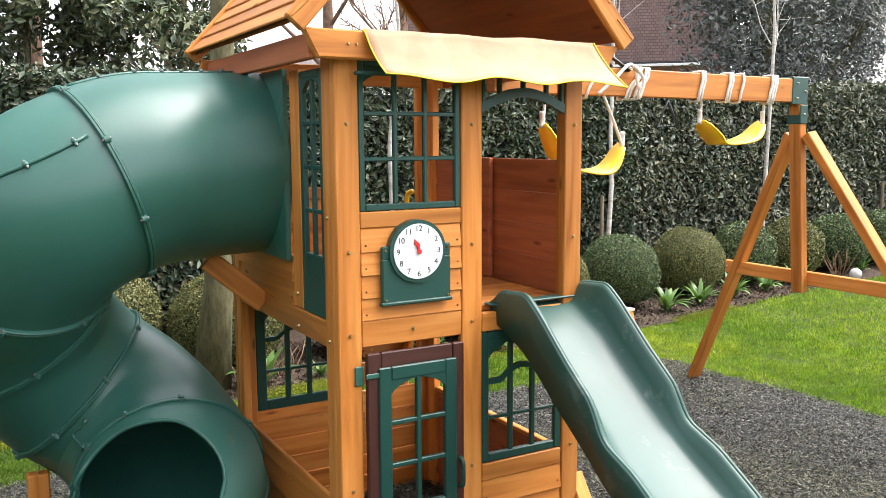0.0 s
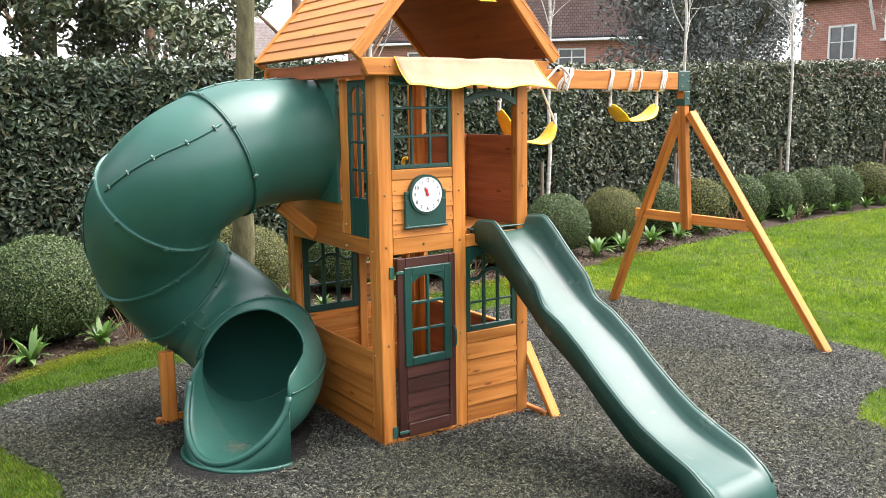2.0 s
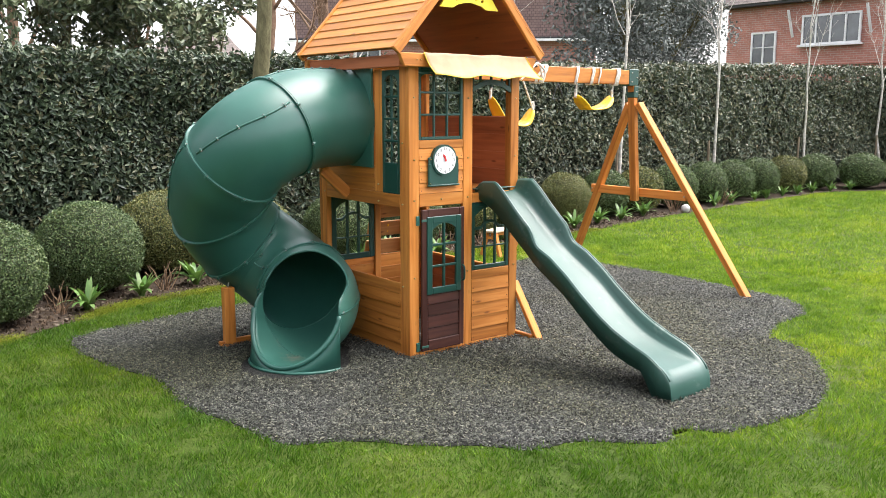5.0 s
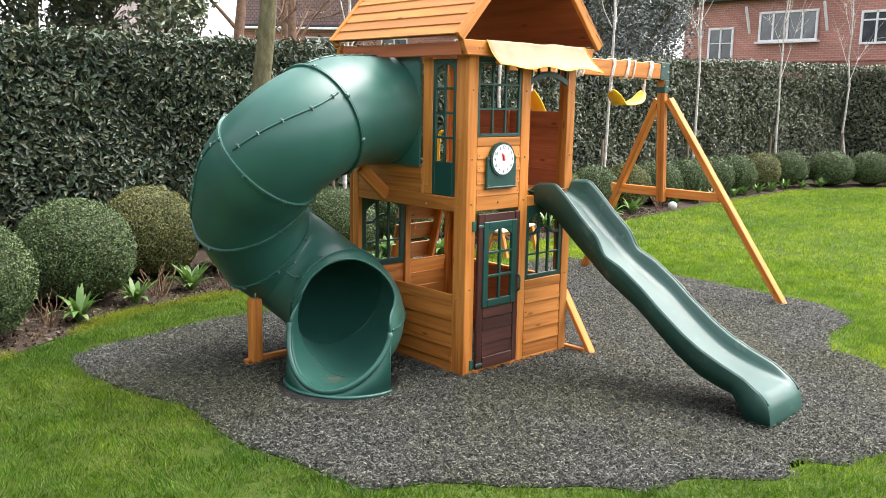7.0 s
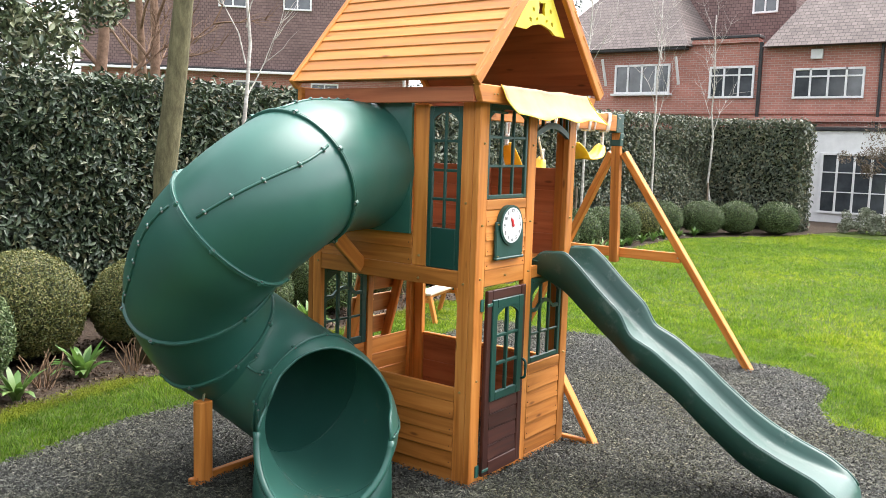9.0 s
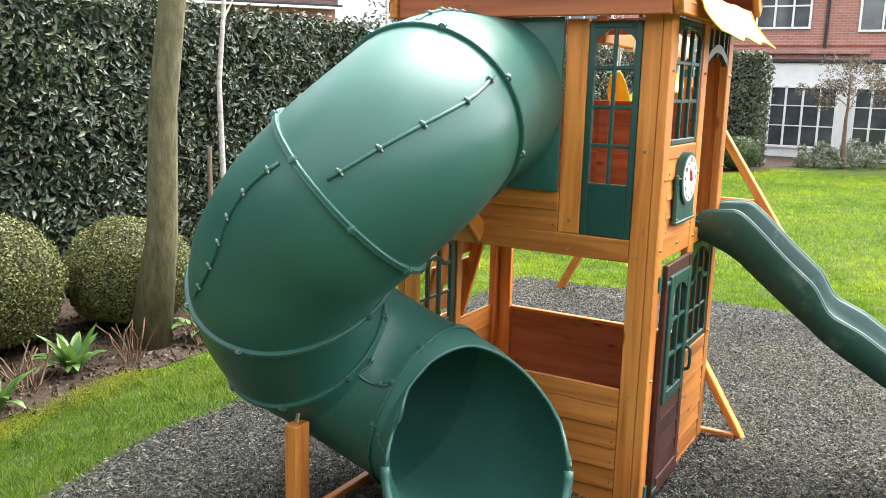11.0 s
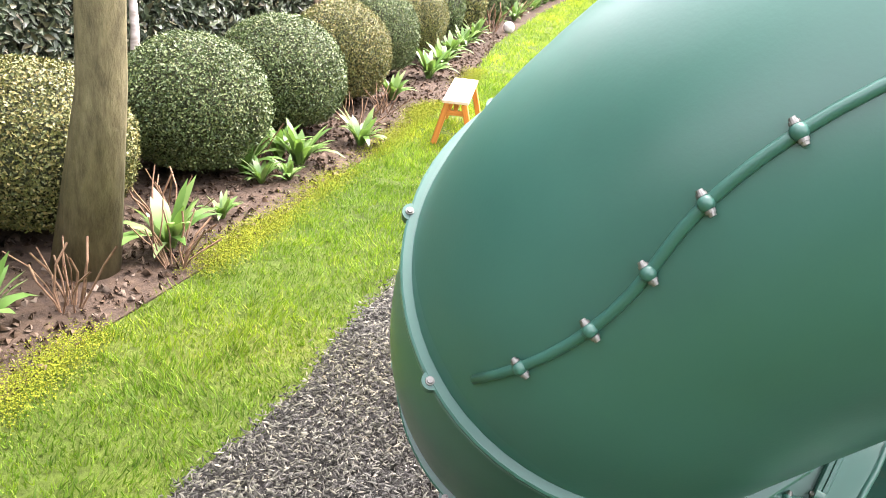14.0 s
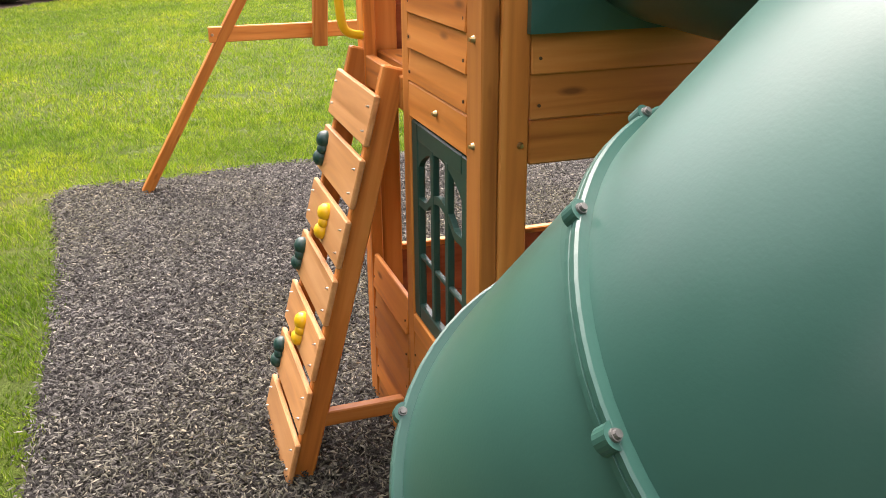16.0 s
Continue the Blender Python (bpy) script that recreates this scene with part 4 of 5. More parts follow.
JOINTS = [0, 24, 40, 60, 71, 96]


def flange_ring(pts, axis, parent):
    """Two flat lips bolted face to face round the tube."""
    bm = bmesh.new()
    mid = sum(pts, Vector()) / len(pts)
    prof = ((-0.0115, -0.006), (-0.0115, 0.009), (-0.009, 0.0125), (-0.0015, 0.0125), (0.0, 0.009), (0.0015, 0.0125), (0.009, 0.0125), (0.0115, 0.009), (0.0115, -0.006))
    rings = []
    for p in pts:
        o = p - mid
        o = (o - axis * o.dot(axis)).normalized()
        rings.append([bm.verts.new(p + axis * a + o * h) for a, h in prof])
    for A, B in zip(rings, rings[1:] + rings[:1]):
        for j in range(len(prof) - 1):
            bm.faces.new((A[j], A[j + 1], B[j + 1], B[j]))
    return part("flange", bm, green, parent)


# joints that lie aslant: the way they face and how far along it
LEANING = {60: (Vector((0.62, 0.3, -0.72)), -1.038)}
sections = []
for a_, b_ in zip(JOINTS, JOINTS[1:]):
    sections.append(sweep(a_, b_, TR, TR - 0.012, "tube_section", tube))
SEAM = [(88, 88), (144, 169), (148, 197), (150, 190), (352, 392)]
for k, (a_, b_) in enumerate(zip(JOINTS, JOINTS[1:])):
    if a_:
        # flange ring of two lips
        p, t, u, v = tube_frame(a_)
        tilt, level = LEANING.get(a_, (t, p.dot(t)))
        pts = []
        for q in np.linspace(0, 360, 65)[:-1]:
            here = tube_point(a_, q, TR + 0.004)
            for i in sorted(range(a_ - 30, a_ + 22), key=lambda j: abs(j - a_)) if a_ in LEANING else ():
                w0, w1 = tube_point(i, q, TR + 0.004), tube_point(i + 1, q, TR + 0.004)
                f0, f1 = w0.dot(tilt) - level, w1.dot(tilt) - level
                if f0 <= 0 < f1:
                    here = w0.lerp(w1, f0 / (f0 - f1))
                    break
            pts.append(here)
        flange_ring(pts, tilt.normalized(), sections[k])
        axis_ = tilt.normalized()
        for q in range(20, 380, 45):
            out_ = (pts[int(q % 360 / 360 * 64)] - p).normalized()
            c = pts[int(q % 360 / 360 * 64)] + out_ * 0.008
            part("flange_tab", disc_bm(c, axis_, 0.0155, 0.0195, 20), green, sections[k])
            cap_bolt(sections[k], c + out_ * 0.003 + axis_ * 0.0105, axis_)
            cap_bolt(sections[k], c + out_ * 0.003 - axis_ * 0.0105, -axis_)
    for s0, s1 in (SEAM[k],) if k != 3 else ():
        pipe("seam_rib", [tube_point(i, s0 + (s1 - s0) * (i - a_) / (b_ - a_), TR + 0.002) for i in range(a_ + (3 if k == 4 else 1), b_)], 0.0075, green, sections[k])
        for i in (a_ + 4, b_ - 3) if k == 4 else range(a_ + 2, b_ - 1, 3):
            c = tube_point(i, s0 + (s1 - s0) * (i - a_) / (b_ - a_), TR + 0.007)
            p, t, u, v = tube_frame(i)
            n_ = (c - p).normalized().cross(t)
            bm = bmesh.new()
            bmesh.ops.create_uvsphere(bm, u_segments=14, v_segments=8, radius=0.0105, matrix=Matrix.Translation(c))
            part("rib_boss", bm, green, sections[k], "", True)
            cap_bolt(sections[k], c + n_ * 0.0105, n_, 0.0068)
            cap_bolt(sections[k], c - n_ * 0.0105, -n_, 0.0068)
# square collar at the tower
bm = bmesh.new()
seg = 48
outer, inner = [], []
for k in range(seg):
    a = 2 * math.pi * k / seg
    c_, s_ = math.cos(a), math.sin(a)
    q = 0.372 / max(abs(c_), abs(s_))
    outer.append((0.83 + c_ * q, 1.795 + s_ * q))
    inner.append((0.83 + c_ * (TR - 0.014), 1.80 + s_ * (TR - 0.014)))
rings = [[bm.verts.new((x_, *p)) for p in ring] for x_, ring in ((-0.003, outer), (-0.022, outer), (-0.03, inner), (0.02, inner))]
for A, B in zip(rings, rings[1:] + rings[:1]):
    for k in range(seg):
        bm.faces.new((A[k], A[(k + 1) % seg], B[(k + 1) % seg], B[k]))
part("collar", bm, green, tube)

# exit hood and scoop
ED = Vector((-0.865, -0.5, 0))
LIP = Vector((-0.717, 0.437, 0.385))
bm = bmesh.new()
seg = 64
EV = Vector((0, 0, 1)).cross(ED) * -1  # across, to the right of travel


def exit_at(deg, q, r):
    """A point of the exit shell: q runs from the last joint to the mouth's edge, which lies further back at the top."""
    s = math.sin(radians(deg))
    stop = 120.0 if s <= 0 else 120 - float(np.interp(deg % 360, [0, 10, 20, 30, 42, 60, 95, 130, 142, 152, 162, 172, 180], [0, 1, 4, 11, 17, 20, 19, 15, 13, 9, 4, 1, 0]))
    past = 0.27 * max(0.0, -s) ** 1.4
    f = 96 + (stop - 96) * min(1.0, q * (1 + past))
    i = min(int(f), 119)
    rr = r - 0.018 * max(0, (f - 100) / 20)
    p = tube_point(i, deg, rr).lerp(tube_point(i + 1, deg, rr), f - i)
    if q > 1 / (1 + past):
        p = tube_point(120, deg, rr) + ED * past * (q - 1 / (1 + past)) / (1 - 1 / (1 + past))
    return Vector((p.x, p.y, max(p.z, 0.012 if r > TR else 0.024)))


shell = []
for r in (TR + 0.003, TR - 0.011):
    shell.append([[bm.verts.new(exit_at(360 * k / seg, j / 20, r)) for k in range(seg)] for j in range(21)])
for li, rws in enumerate(shell):
    for A, B in zip(rws, rws[1:]):
        for k in range(seg):
            bm.faces.new((A[k], A[(k + 1) % seg], B[(k + 1) % seg], B[k]) if li == 0 else (A[k], B[k], B[(k + 1) % seg], A[(k + 1) % seg]))
for k in range(seg):
    bm.faces.new((shell[0][-1][k], shell[1][-1][k], shell[1][-1][(k + 1) % seg], shell[0][-1][(k + 1) % seg]))
exit_sec = part("exit_section", bm, green_worn, tube, "", True)
ring_ = [tube_point(96, q, TR + 0.004) for q in np.linspace(0, 360, 65)[:-1]]
ax_ = tube_frame(96)[1]
flange_ring(ring_, ax_, exit_sec)
for q in (8, 34, 62, 100, 150, 190):
    o_ = (ring_[int(q / 360 * 64)] - line[96]).normalized()
    c = ring_[int(q / 360 * 64)] + o_ * 0.006
    part("flange_tab", disc_bm(c, ax_, 0.0145, 0.0195, 20), green, exit_sec)
    cap_bolt(exit_sec, c + ax_ * 0.0105, ax_, 0.0065)
    cap_bolt(exit_sec, c - ax_ * 0.0105, -ax_, 0.0065)
pipe("joint_line", [tube_point(96, q, TR - 0.0125) for q in np.linspace(0, 360, 65)[:-1]], 0.0035, green, exit_sec, "", 6, True)
pipe("joint_line", [exit_at(d_, 0.68, TR - 0.0115) for d_ in range(212, 329, 6)], 0.003, green, exit_sec, "", 6)
for d_ in (3, 177):
    rib_ = [exit_at(d_, q_, TR + 0.006) for q_ in np.linspace(0.06, 0.92, 12)]
    pipe("seam_rib", rib_, 0.0075, green, exit_sec)
    for c in (rib_[1], rib_[-2]):
        cap_bolt(exit_sec, c + Vector((0, 0, 0.008)), (0, 0, 1), 0.0065)
rim = [exit_at(d_, 1.0, TR) + Vector((0, 0, 0.01)) for d_ in range(360, 179, -5)]
pipe("scoop_rim", rim, 0.02, green, tube, "", 10)
pipe("hood_edge", [exit_at(d_, 1.0, TR - 0.003) for d_ in range(0, 181, 6)], 0.009, green, tube)
# skirt from the rim down to the mulch
bm = bmesh.new()
tops = [bm.verts.new(p) for p in rim]
lows = []
for p in rim:
    o = (p - LIP)
    lows.append(bm.verts.new((p.x + ED.x * 0.03 + EV.x * 0.02 * (1 if o.dot(EV) > 0 else -1), p.y + ED.y * 0.03 + EV.y * 0.02 * (1 if o.dot(EV) > 0 else -1), 0.0)))
for i in range(len(rim) - 1):
    bm.faces.new((tops[i], tops[i + 1], lows[i + 1], lows[i]))
foot = [v.co.copy() for v in lows]
sk = part("scoop_skirt", bm, green, tube, "", True)
md = sk.modifiers.new("thick", "SOLIDIFY")
md.thickness = 0.008
pipe("skirt_foot", [p + Vector((0, 0, 0.012)) for p in foot], 0.012, green, tube)

prop = thing("tube_support", "orange cedar post and foot holding up the tube slide", "support post")
board("post", prop, cedar_z, -0.957, -0.869, 1.15, 1.215, 0.0, 0.48, 0.006)
board("foot_rail", prop, cedar_x, -0.866, -0.12, 1.165, 1.205, 0.01, 0.06, 0.005)
board("foot_block", prop, cedar_x, -1.0, -0.959, 1.16, 1.205, 0.0, 0.05, 0.005)
strut("bracket", prop, steel, (-0.913, 1.185, 0.475), (-0.895, 1.185, 0.55), 0.02, 0.006)

# ---- wave slide ----
wave = thing("wave_slide", "dark green plastic wavy slide with raised sides", "slide")
# distance out from the tower, height of the rims, height of the bed
PROFILE = [(0.0, 1.255, 1.245), (0.07, 1.31, 1.215), (0.22, 1.32, 1.15), (0.3, 1.258, 1.08), (0.45, 1.115, 0.955), (0.57, 1.015, 0.862), (0.6, 0.985, 0.84), (0.64, 0.9, 0.8), (0.67, 0.872, 0.78), (0.8, 0.815, 0.705), (0.96, 0.708, 0.61), (1.1, 0.595, 0.495), (1.28, 0.467, 0.362), (1.4, 0.398, 0.292), (1.54, 0.338, 0.245), (1.7, 0.28, 0.212), (1.76, 0.242, 0.2), (1.80, 0.215, 0.192)]
ds = np.array(PROFILE)
fine = np.linspace(0, 1.80, 100)
rimz, bedz = np.interp(fine, ds[:, 0], ds[:, 1]), np.interp(fine, ds[:, 0], ds[:, 2])
rimz = np.convolve(np.pad(rimz, 1, "edge"), np.ones(3) / 3, "valid")
bedz = np.convolve(np.pad(bedz, 3, "edge"), np.ones(7) / 7, "valid")


def slide_x(d):
    return 0.882 + 0.036 * d


def slide_w(d):
    return float(np.interp(d, [0, 0.56, 0.7, 1.78, 1.89], [0.83, 0.82, 0.84, 0.88, 0.85]))


bm = bmesh.new()
CROSS = [(-0.258, "low"), (-0.266, "rim0"), (-0.262, "rim"), (-0.25, "rim"), (-0.232, "rim"), (-0.22, "rim1"), (-0.205, "in"), (-0.188, "in2"), (-0.165, "bed1"), (-0.1, "bed"), (0.0, "bed"), (0.1, "bed"), (0.165, "bed1"), (0.188, "in2"), (0.205, "in"), (0.22, "rim1"), (0.232, "rim"), (0.25, "rim"), (0.262, "rim"), (0.266, "rim0"), (0.258, "low")]
# the last rows roll over the rounded lip and drop to the mulch
stations = [(d_, rz_, bz_) for d_, rz_, bz_ in zip(fine, rimz, bedz)]
stations += [(1.825, 0.198, 0.183), (1.845, 0.178, 0.168), (1.862, 0.152, 0.147), (1.874, 0.122, 0.12), (1.882, 0.085, 0.085), (1.888, 0.04, 0.04), (1.89, -0.01, -0.01)]
rows = []
for d_, rz_, bz_ in stations:
    cx = slide_x(d_)
    wide = slide_w(d_)
    low = max(0.0, bz_ - 0.055 - max(0.0, d_ - 1.64) * 1.3) if bz_ > 0 else bz_
    zs_ = {"low": min(low, rz_), "rim0": rz_ - 0.012 * min(1, 8 * max(0, rz_ - bz_)), "rim": rz_, "rim1": rz_ - (rz_ - bz_) * 0.12, "in": rz_ * 0.5 + bz_ * 0.5, "in2": rz_ * 0.2 + bz_ * 0.8, "bed1": bz_ + min(0.01, (rz_ - bz_) * 0.1), "bed": bz_}
    rows.append([bm.verts.new((cx + off * wide, 0.055 - d_ + 0.05 * off, zs_[kind_])) for off, kind_ in CROSS])
for A, B in zip(rows, rows[1:]):
    for k in range(len(CROSS) - 1):
        bm.faces.new((A[k], A[k + 1], B[k + 1], B[k]))
bed_ob = part("slide_chute", bm, green_slide, wave, "", True)
md = bed_ob.modifiers.new("thick", "SOLIDIFY")
md.thickness = 0.007
for side in (-1, 1):
    pipe("side_rim", [(slide_x(d_) + side * 0.25 * slide_w(d_), 0.055 - d_ + side * 0.0125, rz_ - 0.002) for d_, rz_, bz_ in stations[2:-4]], 0.008, green_slide, wave, "rolled edge worn pale")
board("top_lip", wave, green_slide, 0.64, 1.06, -0.006, 0.05, 1.248, 1.256, 0.003)

# ---- swing frame and swings ----
frame_set = thing("swing_frame", "orange cedar swing beam on a braced A-frame", "swing frame")
strut("beam", frame_set, cedar_x, (1.1, 0.72, 2.19), (3.47, 0.88, 2.185), 0.06, 0.145)
AX, AY = 3.5, 0.885
bm = box_bm(AX - 0.1, AX + 0.045, AY - 0.045, AY + 0.055, 2.1, 2.27, 0.005)
box_bm(AX - 0.02, AX + 0.05, AY - 0.047, AY + 0.057, 1.98, 2.1, 0.005, bm)
br_ = part("bracket", bm, dark_green, frame_set, "dark green steel corner bracket")
for q in ((-0.06, 2.14), (-0.06, 2.23), (0.015, 2.04), (0.02, 2.18)):
    bolt(br_, (AX + q[0], AY - 0.049, q[1]), (0, -1, 0), 0.008, steel)
strut("upright", frame_set, cedar_x, (AX + 0.15, AY + 0.035, 0.89), (AX + 0.0, AY, 2.12), 0.06, 0.085, (0, 1, 0))
strut("leg", frame_set, cedar_x, (3.87, -0.36, 0.0), (AX + 0.045, AY - 0.06, 1.92), 0.06, 0.085, (1, 0, 0))
strut("leg", frame_set, cedar_x, (3.87, 2.04, 0.0), (AX + 0.045, AY + 0.06, 1.92), 0.06, 0.085, (1, 0, 0))
strut("crossbar", frame_set, cedar_x, (3.69, 0.28, 0.98), (3.69, 1.57, 0.98), 0.04, 0.09)
for q in ((3.69, 0.3), (3.69, 1.55)):
    bolt(frame_set, (3.668, q[1], 0.98), (-1, 0, 0), 0.01, steel)


def swing(l, m, r, dip, rope_top):
    """A yellow belt seat between two points, hung from ropes wound round the beam."""
    sw = thing("belt_swing", "bright yellow plastic belt swing on white ropes wound round the beam", "swing", "swings on the beam")
    a, c = Vector(l), Vector(r)
    pts = spline([a, a.lerp(c, 0.22) - Vector((0, 0, dip * 0.75)), Vector(m), a.lerp(c, 0.78) - Vector((0, 0, dip * 0.75)), c], 6)
    bm = bmesh.new()
    side = (c - a).cross(Vector((0, 0, 1))).normalized()
    rows = []
    for i, p in enumerate(pts):
        q = i / (len(pts) - 1)
        wd = 0.07 * (1 - 0.55 * abs(2 * q - 1) ** 5)
        tw = side * math.cos(0.9 * (0.5 - q)) + Vector((0, 0, 1)) * math.sin(0.9 * (0.5 - q))
        rows.append([bm.verts.new(p - tw * wd), bm.verts.new(p), bm.verts.new(p + tw * wd)])
    for A, B in zip(rows, rows[1:]):
        for k in range(2):
            bm.faces.new((A[k], A[k + 1], B[k + 1], B[k]))
    st = part("seat", bm, yellow, sw, "", True)
    md = st.modifiers.new("thick", "SOLIDIFY")
    md.thickness, md.offset = 0.009, 0
    for e, top in ((a, rope_top[0]), (c, rope_top[1])):
        pipe("rope", spline([e + Vector((0, 0, 0.0)), e.lerp(Vector(top), 0.3) + Vector((0.004, 0, 0)), Vector(top)], 5), 0.0085, rope_mat, sw)
        pipe("rope_knot", spline([e + Vector((0, 0, -0.01)), e + Vector((0.008, 0.006, 0.03)), e + Vector((0, 0, 0.07))], 4), 0.014, rope_mat, sw)
    return sw


def coil(sw, x, turns, lean=0.02):
    """Rope wound round the beam."""
    y0 = 0.72 + (x - 1.1) * 0.068
    pts = []
    n = turns * 16
    for i in range(n + 1):
        a = 2 * math.pi * i / 16
        cy, cz = math.cos(a), math.sin(a)
        k = 1 / max(abs(cy) / 0.04, abs(cz) / 0.082)
        pts.append((x + 0.02 * i / 16 + lean * math.sin(a), y0 + cy * k, 2.185 + cz * k))
    pipe("rope_coil", pts, 0.008, rope_mat, sw, "", 6)


s1 = swing((2.6, 0.83, 1.985), (2.78, 0.83, 1.86), (3.16, 0.86, 1.985), 0.12, ((2.61, 0.83, 2.11), (3.17, 0.86, 2.11)))
for x_, k_ in ((2.54, 2), (2.78, 2), (2.9, 1), (3.17, 3)):
    coil(s1, x_, k_)
s2 = swing((1.42, 0.74, 1.96), (1.6, 0.74, 1.74), (1.96, 0.76, 1.86), 0.2, ((1.44, 0.74, 2.12), (1.82, 0.75, 2.12)))
for x_, k_ in ((1.72, 1), (2.0, 2), (2.06, 2)):
    coil(s2, x_, k_, 0.05)
# trapeze bar tied up on the beam
trap = thing("trapeze_rings", "black triangular trapeze rings tied to the beam with white rope", "trapeze")
pipe("ring", [(2.28, 0.76, 2.1), (2.21, 0.76, 1.96), (2.36, 0.76, 1.96)], 0.011, black_rubber, trap, "", 8, True)
pipe("ring", [(1.82, 0.745, 2.34), (1.9, 0.78, 2.26), (1.98, 0.74, 2.25)], 0.012, black_rubber, trap, "", 8, True)
pipe("rope", spline([(1.75, 0.71, 2.12), (1.85, 0.70, 2.2), (1.98, 0.72, 2.28), (2.02, 0.70, 2.15)], 6), 0.009, rope_mat, trap)
pipe("rope", spline([(1.98, 0.7, 2.27), (2.05, 0.7, 2.2), (2.02, 0.7, 2.1)], 6), 0.009, rope_mat, trap)

# ---- climbing wall at the back ----
climb = thing("climbing_wall", "leaning cedar climbing ladder of boards with green and yellow holds", "climbing wall")
B0, B1 = Vector((0.83, 1.645, 0.0)), Vector((0.83, 1.305, 1.24))
cdir = (B1 - B0).normalized()
cn = Vector((0, cdir.z, -cdir.y))
if cn.y < 0:
    cn = -cn
for sx in (-0.19, 0.19):
    strut("stringer", climb, cedar_x, B0 + Vector((sx, 0, 0)), B1 + Vector((sx, 0, 0.02)), 0.035, 0.07, cn)
HOLDS = [None, ("g", 0.18), ("y", -0.02), ("g", 0.18), ("y", -0.02), ("g", 0.18), None]
ZS = [0.06, 0.235, 0.41, 0.585, 0.76, 0.935, 1.11]
for i, zc in enumerate(ZS):
    s = zc / cdir.z
    c = B0 + cdir * s + cn * 0.045
    bd = part("rung_board", box_bm(-0.235, 0.235, -0.009, 0.009, -0.072, 0.072, 0.004), pale_x, climb)
    m = Matrix((Vector((1, 0, 0)), -cn, cdir)).transposed().to_4x4()
    m.translation = c
    bd.matrix_local = m
    for bx in (-0.2, 0.2):
        for bz in (-0.035, 0.035):
            bolt(bd, (bx, -0.01, bz), (0, -1, 0), 0.0045, steel)
    h = HOLDS[::-1][i]
    if h:
        bm = bmesh.new()
        for bx, bz, r_ in ((0.0, 0.03, 0.03), (0.004, -0.03, 0.028), (-0.004, 0.0, 0.022)):
            bmesh.ops.create_icosphere(bm, subdivisions=2, radius=r_, matrix=Matrix.Translation((bx, -0.014, bz)) @ Matrix.Diagonal((1, 0.9, 1, 1)))
        hold = part("climbing_hold", bm, dark_green if h[0] == "g" else yellow, climb, "dark green moulded hold" if h[0] == "g" else "yellow moulded hold", True)
        hold.matrix_local = m @ Matrix.Translation((h[1], 0, 0))
board("tie_rail", climb, cedar_y, 0.625, 0.66, 1.305, 1.6, 0.17, 0.22)

# ---- bench on the lawn ----
# Cedar paled towards white: the sky's glare on the seat is in its colour
bench_top = wood_mat("cedar_glare", 0, (0.5, 0.36, 0.24), (0.66, 0.52, 0.38), (0.76, 0.64, 0.5))
bench = thing("garden_bench", "small wooden bench with its seat paled for glare standing on the grass", "bench")
bpose = Matrix.Translation((3.86, 3.165, 0)) @ Matrix.Rotation(radians(14), 4, "Z")
bench.matrix_world = bpose
board("seat_board", bench, bench_top, -0.42, 0.42, -0.095, 0.095, 0.31, 0.335)
for ex in (-0.38, 0.38):
    for sy in (-1, 1):
        strut("leg", bench, cedar_x, (ex, sy * 0.14, 0.0), (ex, sy * 0.06, 0.31), 0.042, 0.058, (1, 0, 0))
    board("leg_rail", bench, cedar_y, ex - 0.012, ex + 0.012, -0.1, 0.1, 0.22, 0.255)
board("apron", bench, cedar_x, -0.37, 0.37, -0.015, 0.015, 0.25, 0.31)
bm = bmesh.new()
bmesh.ops.create_uvsphere(bm, u_segments=20, v_segments=12, radius=0.08, matrix=Matrix.Translation((9.3, 4.4, 0.08)))
tagged(part("stone_ball", bm, plain("pale_stone", (0.4, 0.38, 0.36), (0.6, 0.57, 0.55), 12, 0.8), None, "", True), "pale stone ball at the edge of the border", "ball")

# ---- planting ----
BALLS = [(-2.3, 3.05, 0.5, 0), (-1.2, 3.85, 0.53, 0), (-0.22, 4.5, 0.52, 1), (0.78, 4.25, 0.48, 1), (1.95, 4.2, 0.47, 0), (3.05, 4.25, 0.47, 0), (4.15, 4.35, 0.44, 1), (5.35, 4.6, 0.45, 0), (6.55, 4.75, 0.44, 1), (7.75, 4.95, 0.42, 0), (8.75, 5.0, 0.43, 1), (9.8, 5.05, 0.45, 0), (10.9, 5.15, 0.44, 0), (11.9, 5.2, 0.45, 0), (12.9, 5.25, 0.46, 0), (14.2, 5.4, 0.48, 1), (15.4, 5.35, 0.48, 0), (16.5, 4.8, 0.52, 0), (17.35, 4.25, 0.48, 0), (18.1, 3.5, 0.52, 0)]


def ball_meshes(n, size, seed):
    """Clipped box: a dark core and a skin of small leaves."""
    g = np.random.default_rng(seed)
    d = unit(g.normal(0, 1, (n, 3)))
    d = d[d[:, 2] > -0.75]
    lump = np.array([0.05 * noise.noise((float(a) * 2.2, float(b_) * 2.2, float(c) * 2.2 + seed)) for a, b_, c in d])
    r = (0.965 + lump + g.normal(0, 0.022, len(d)))[:, None]
    pts = d * r * np.array([1, 1, 0.92])
    return leaves_mesh("box_leaves", pts, d, size, 0.6, 0.75, g)


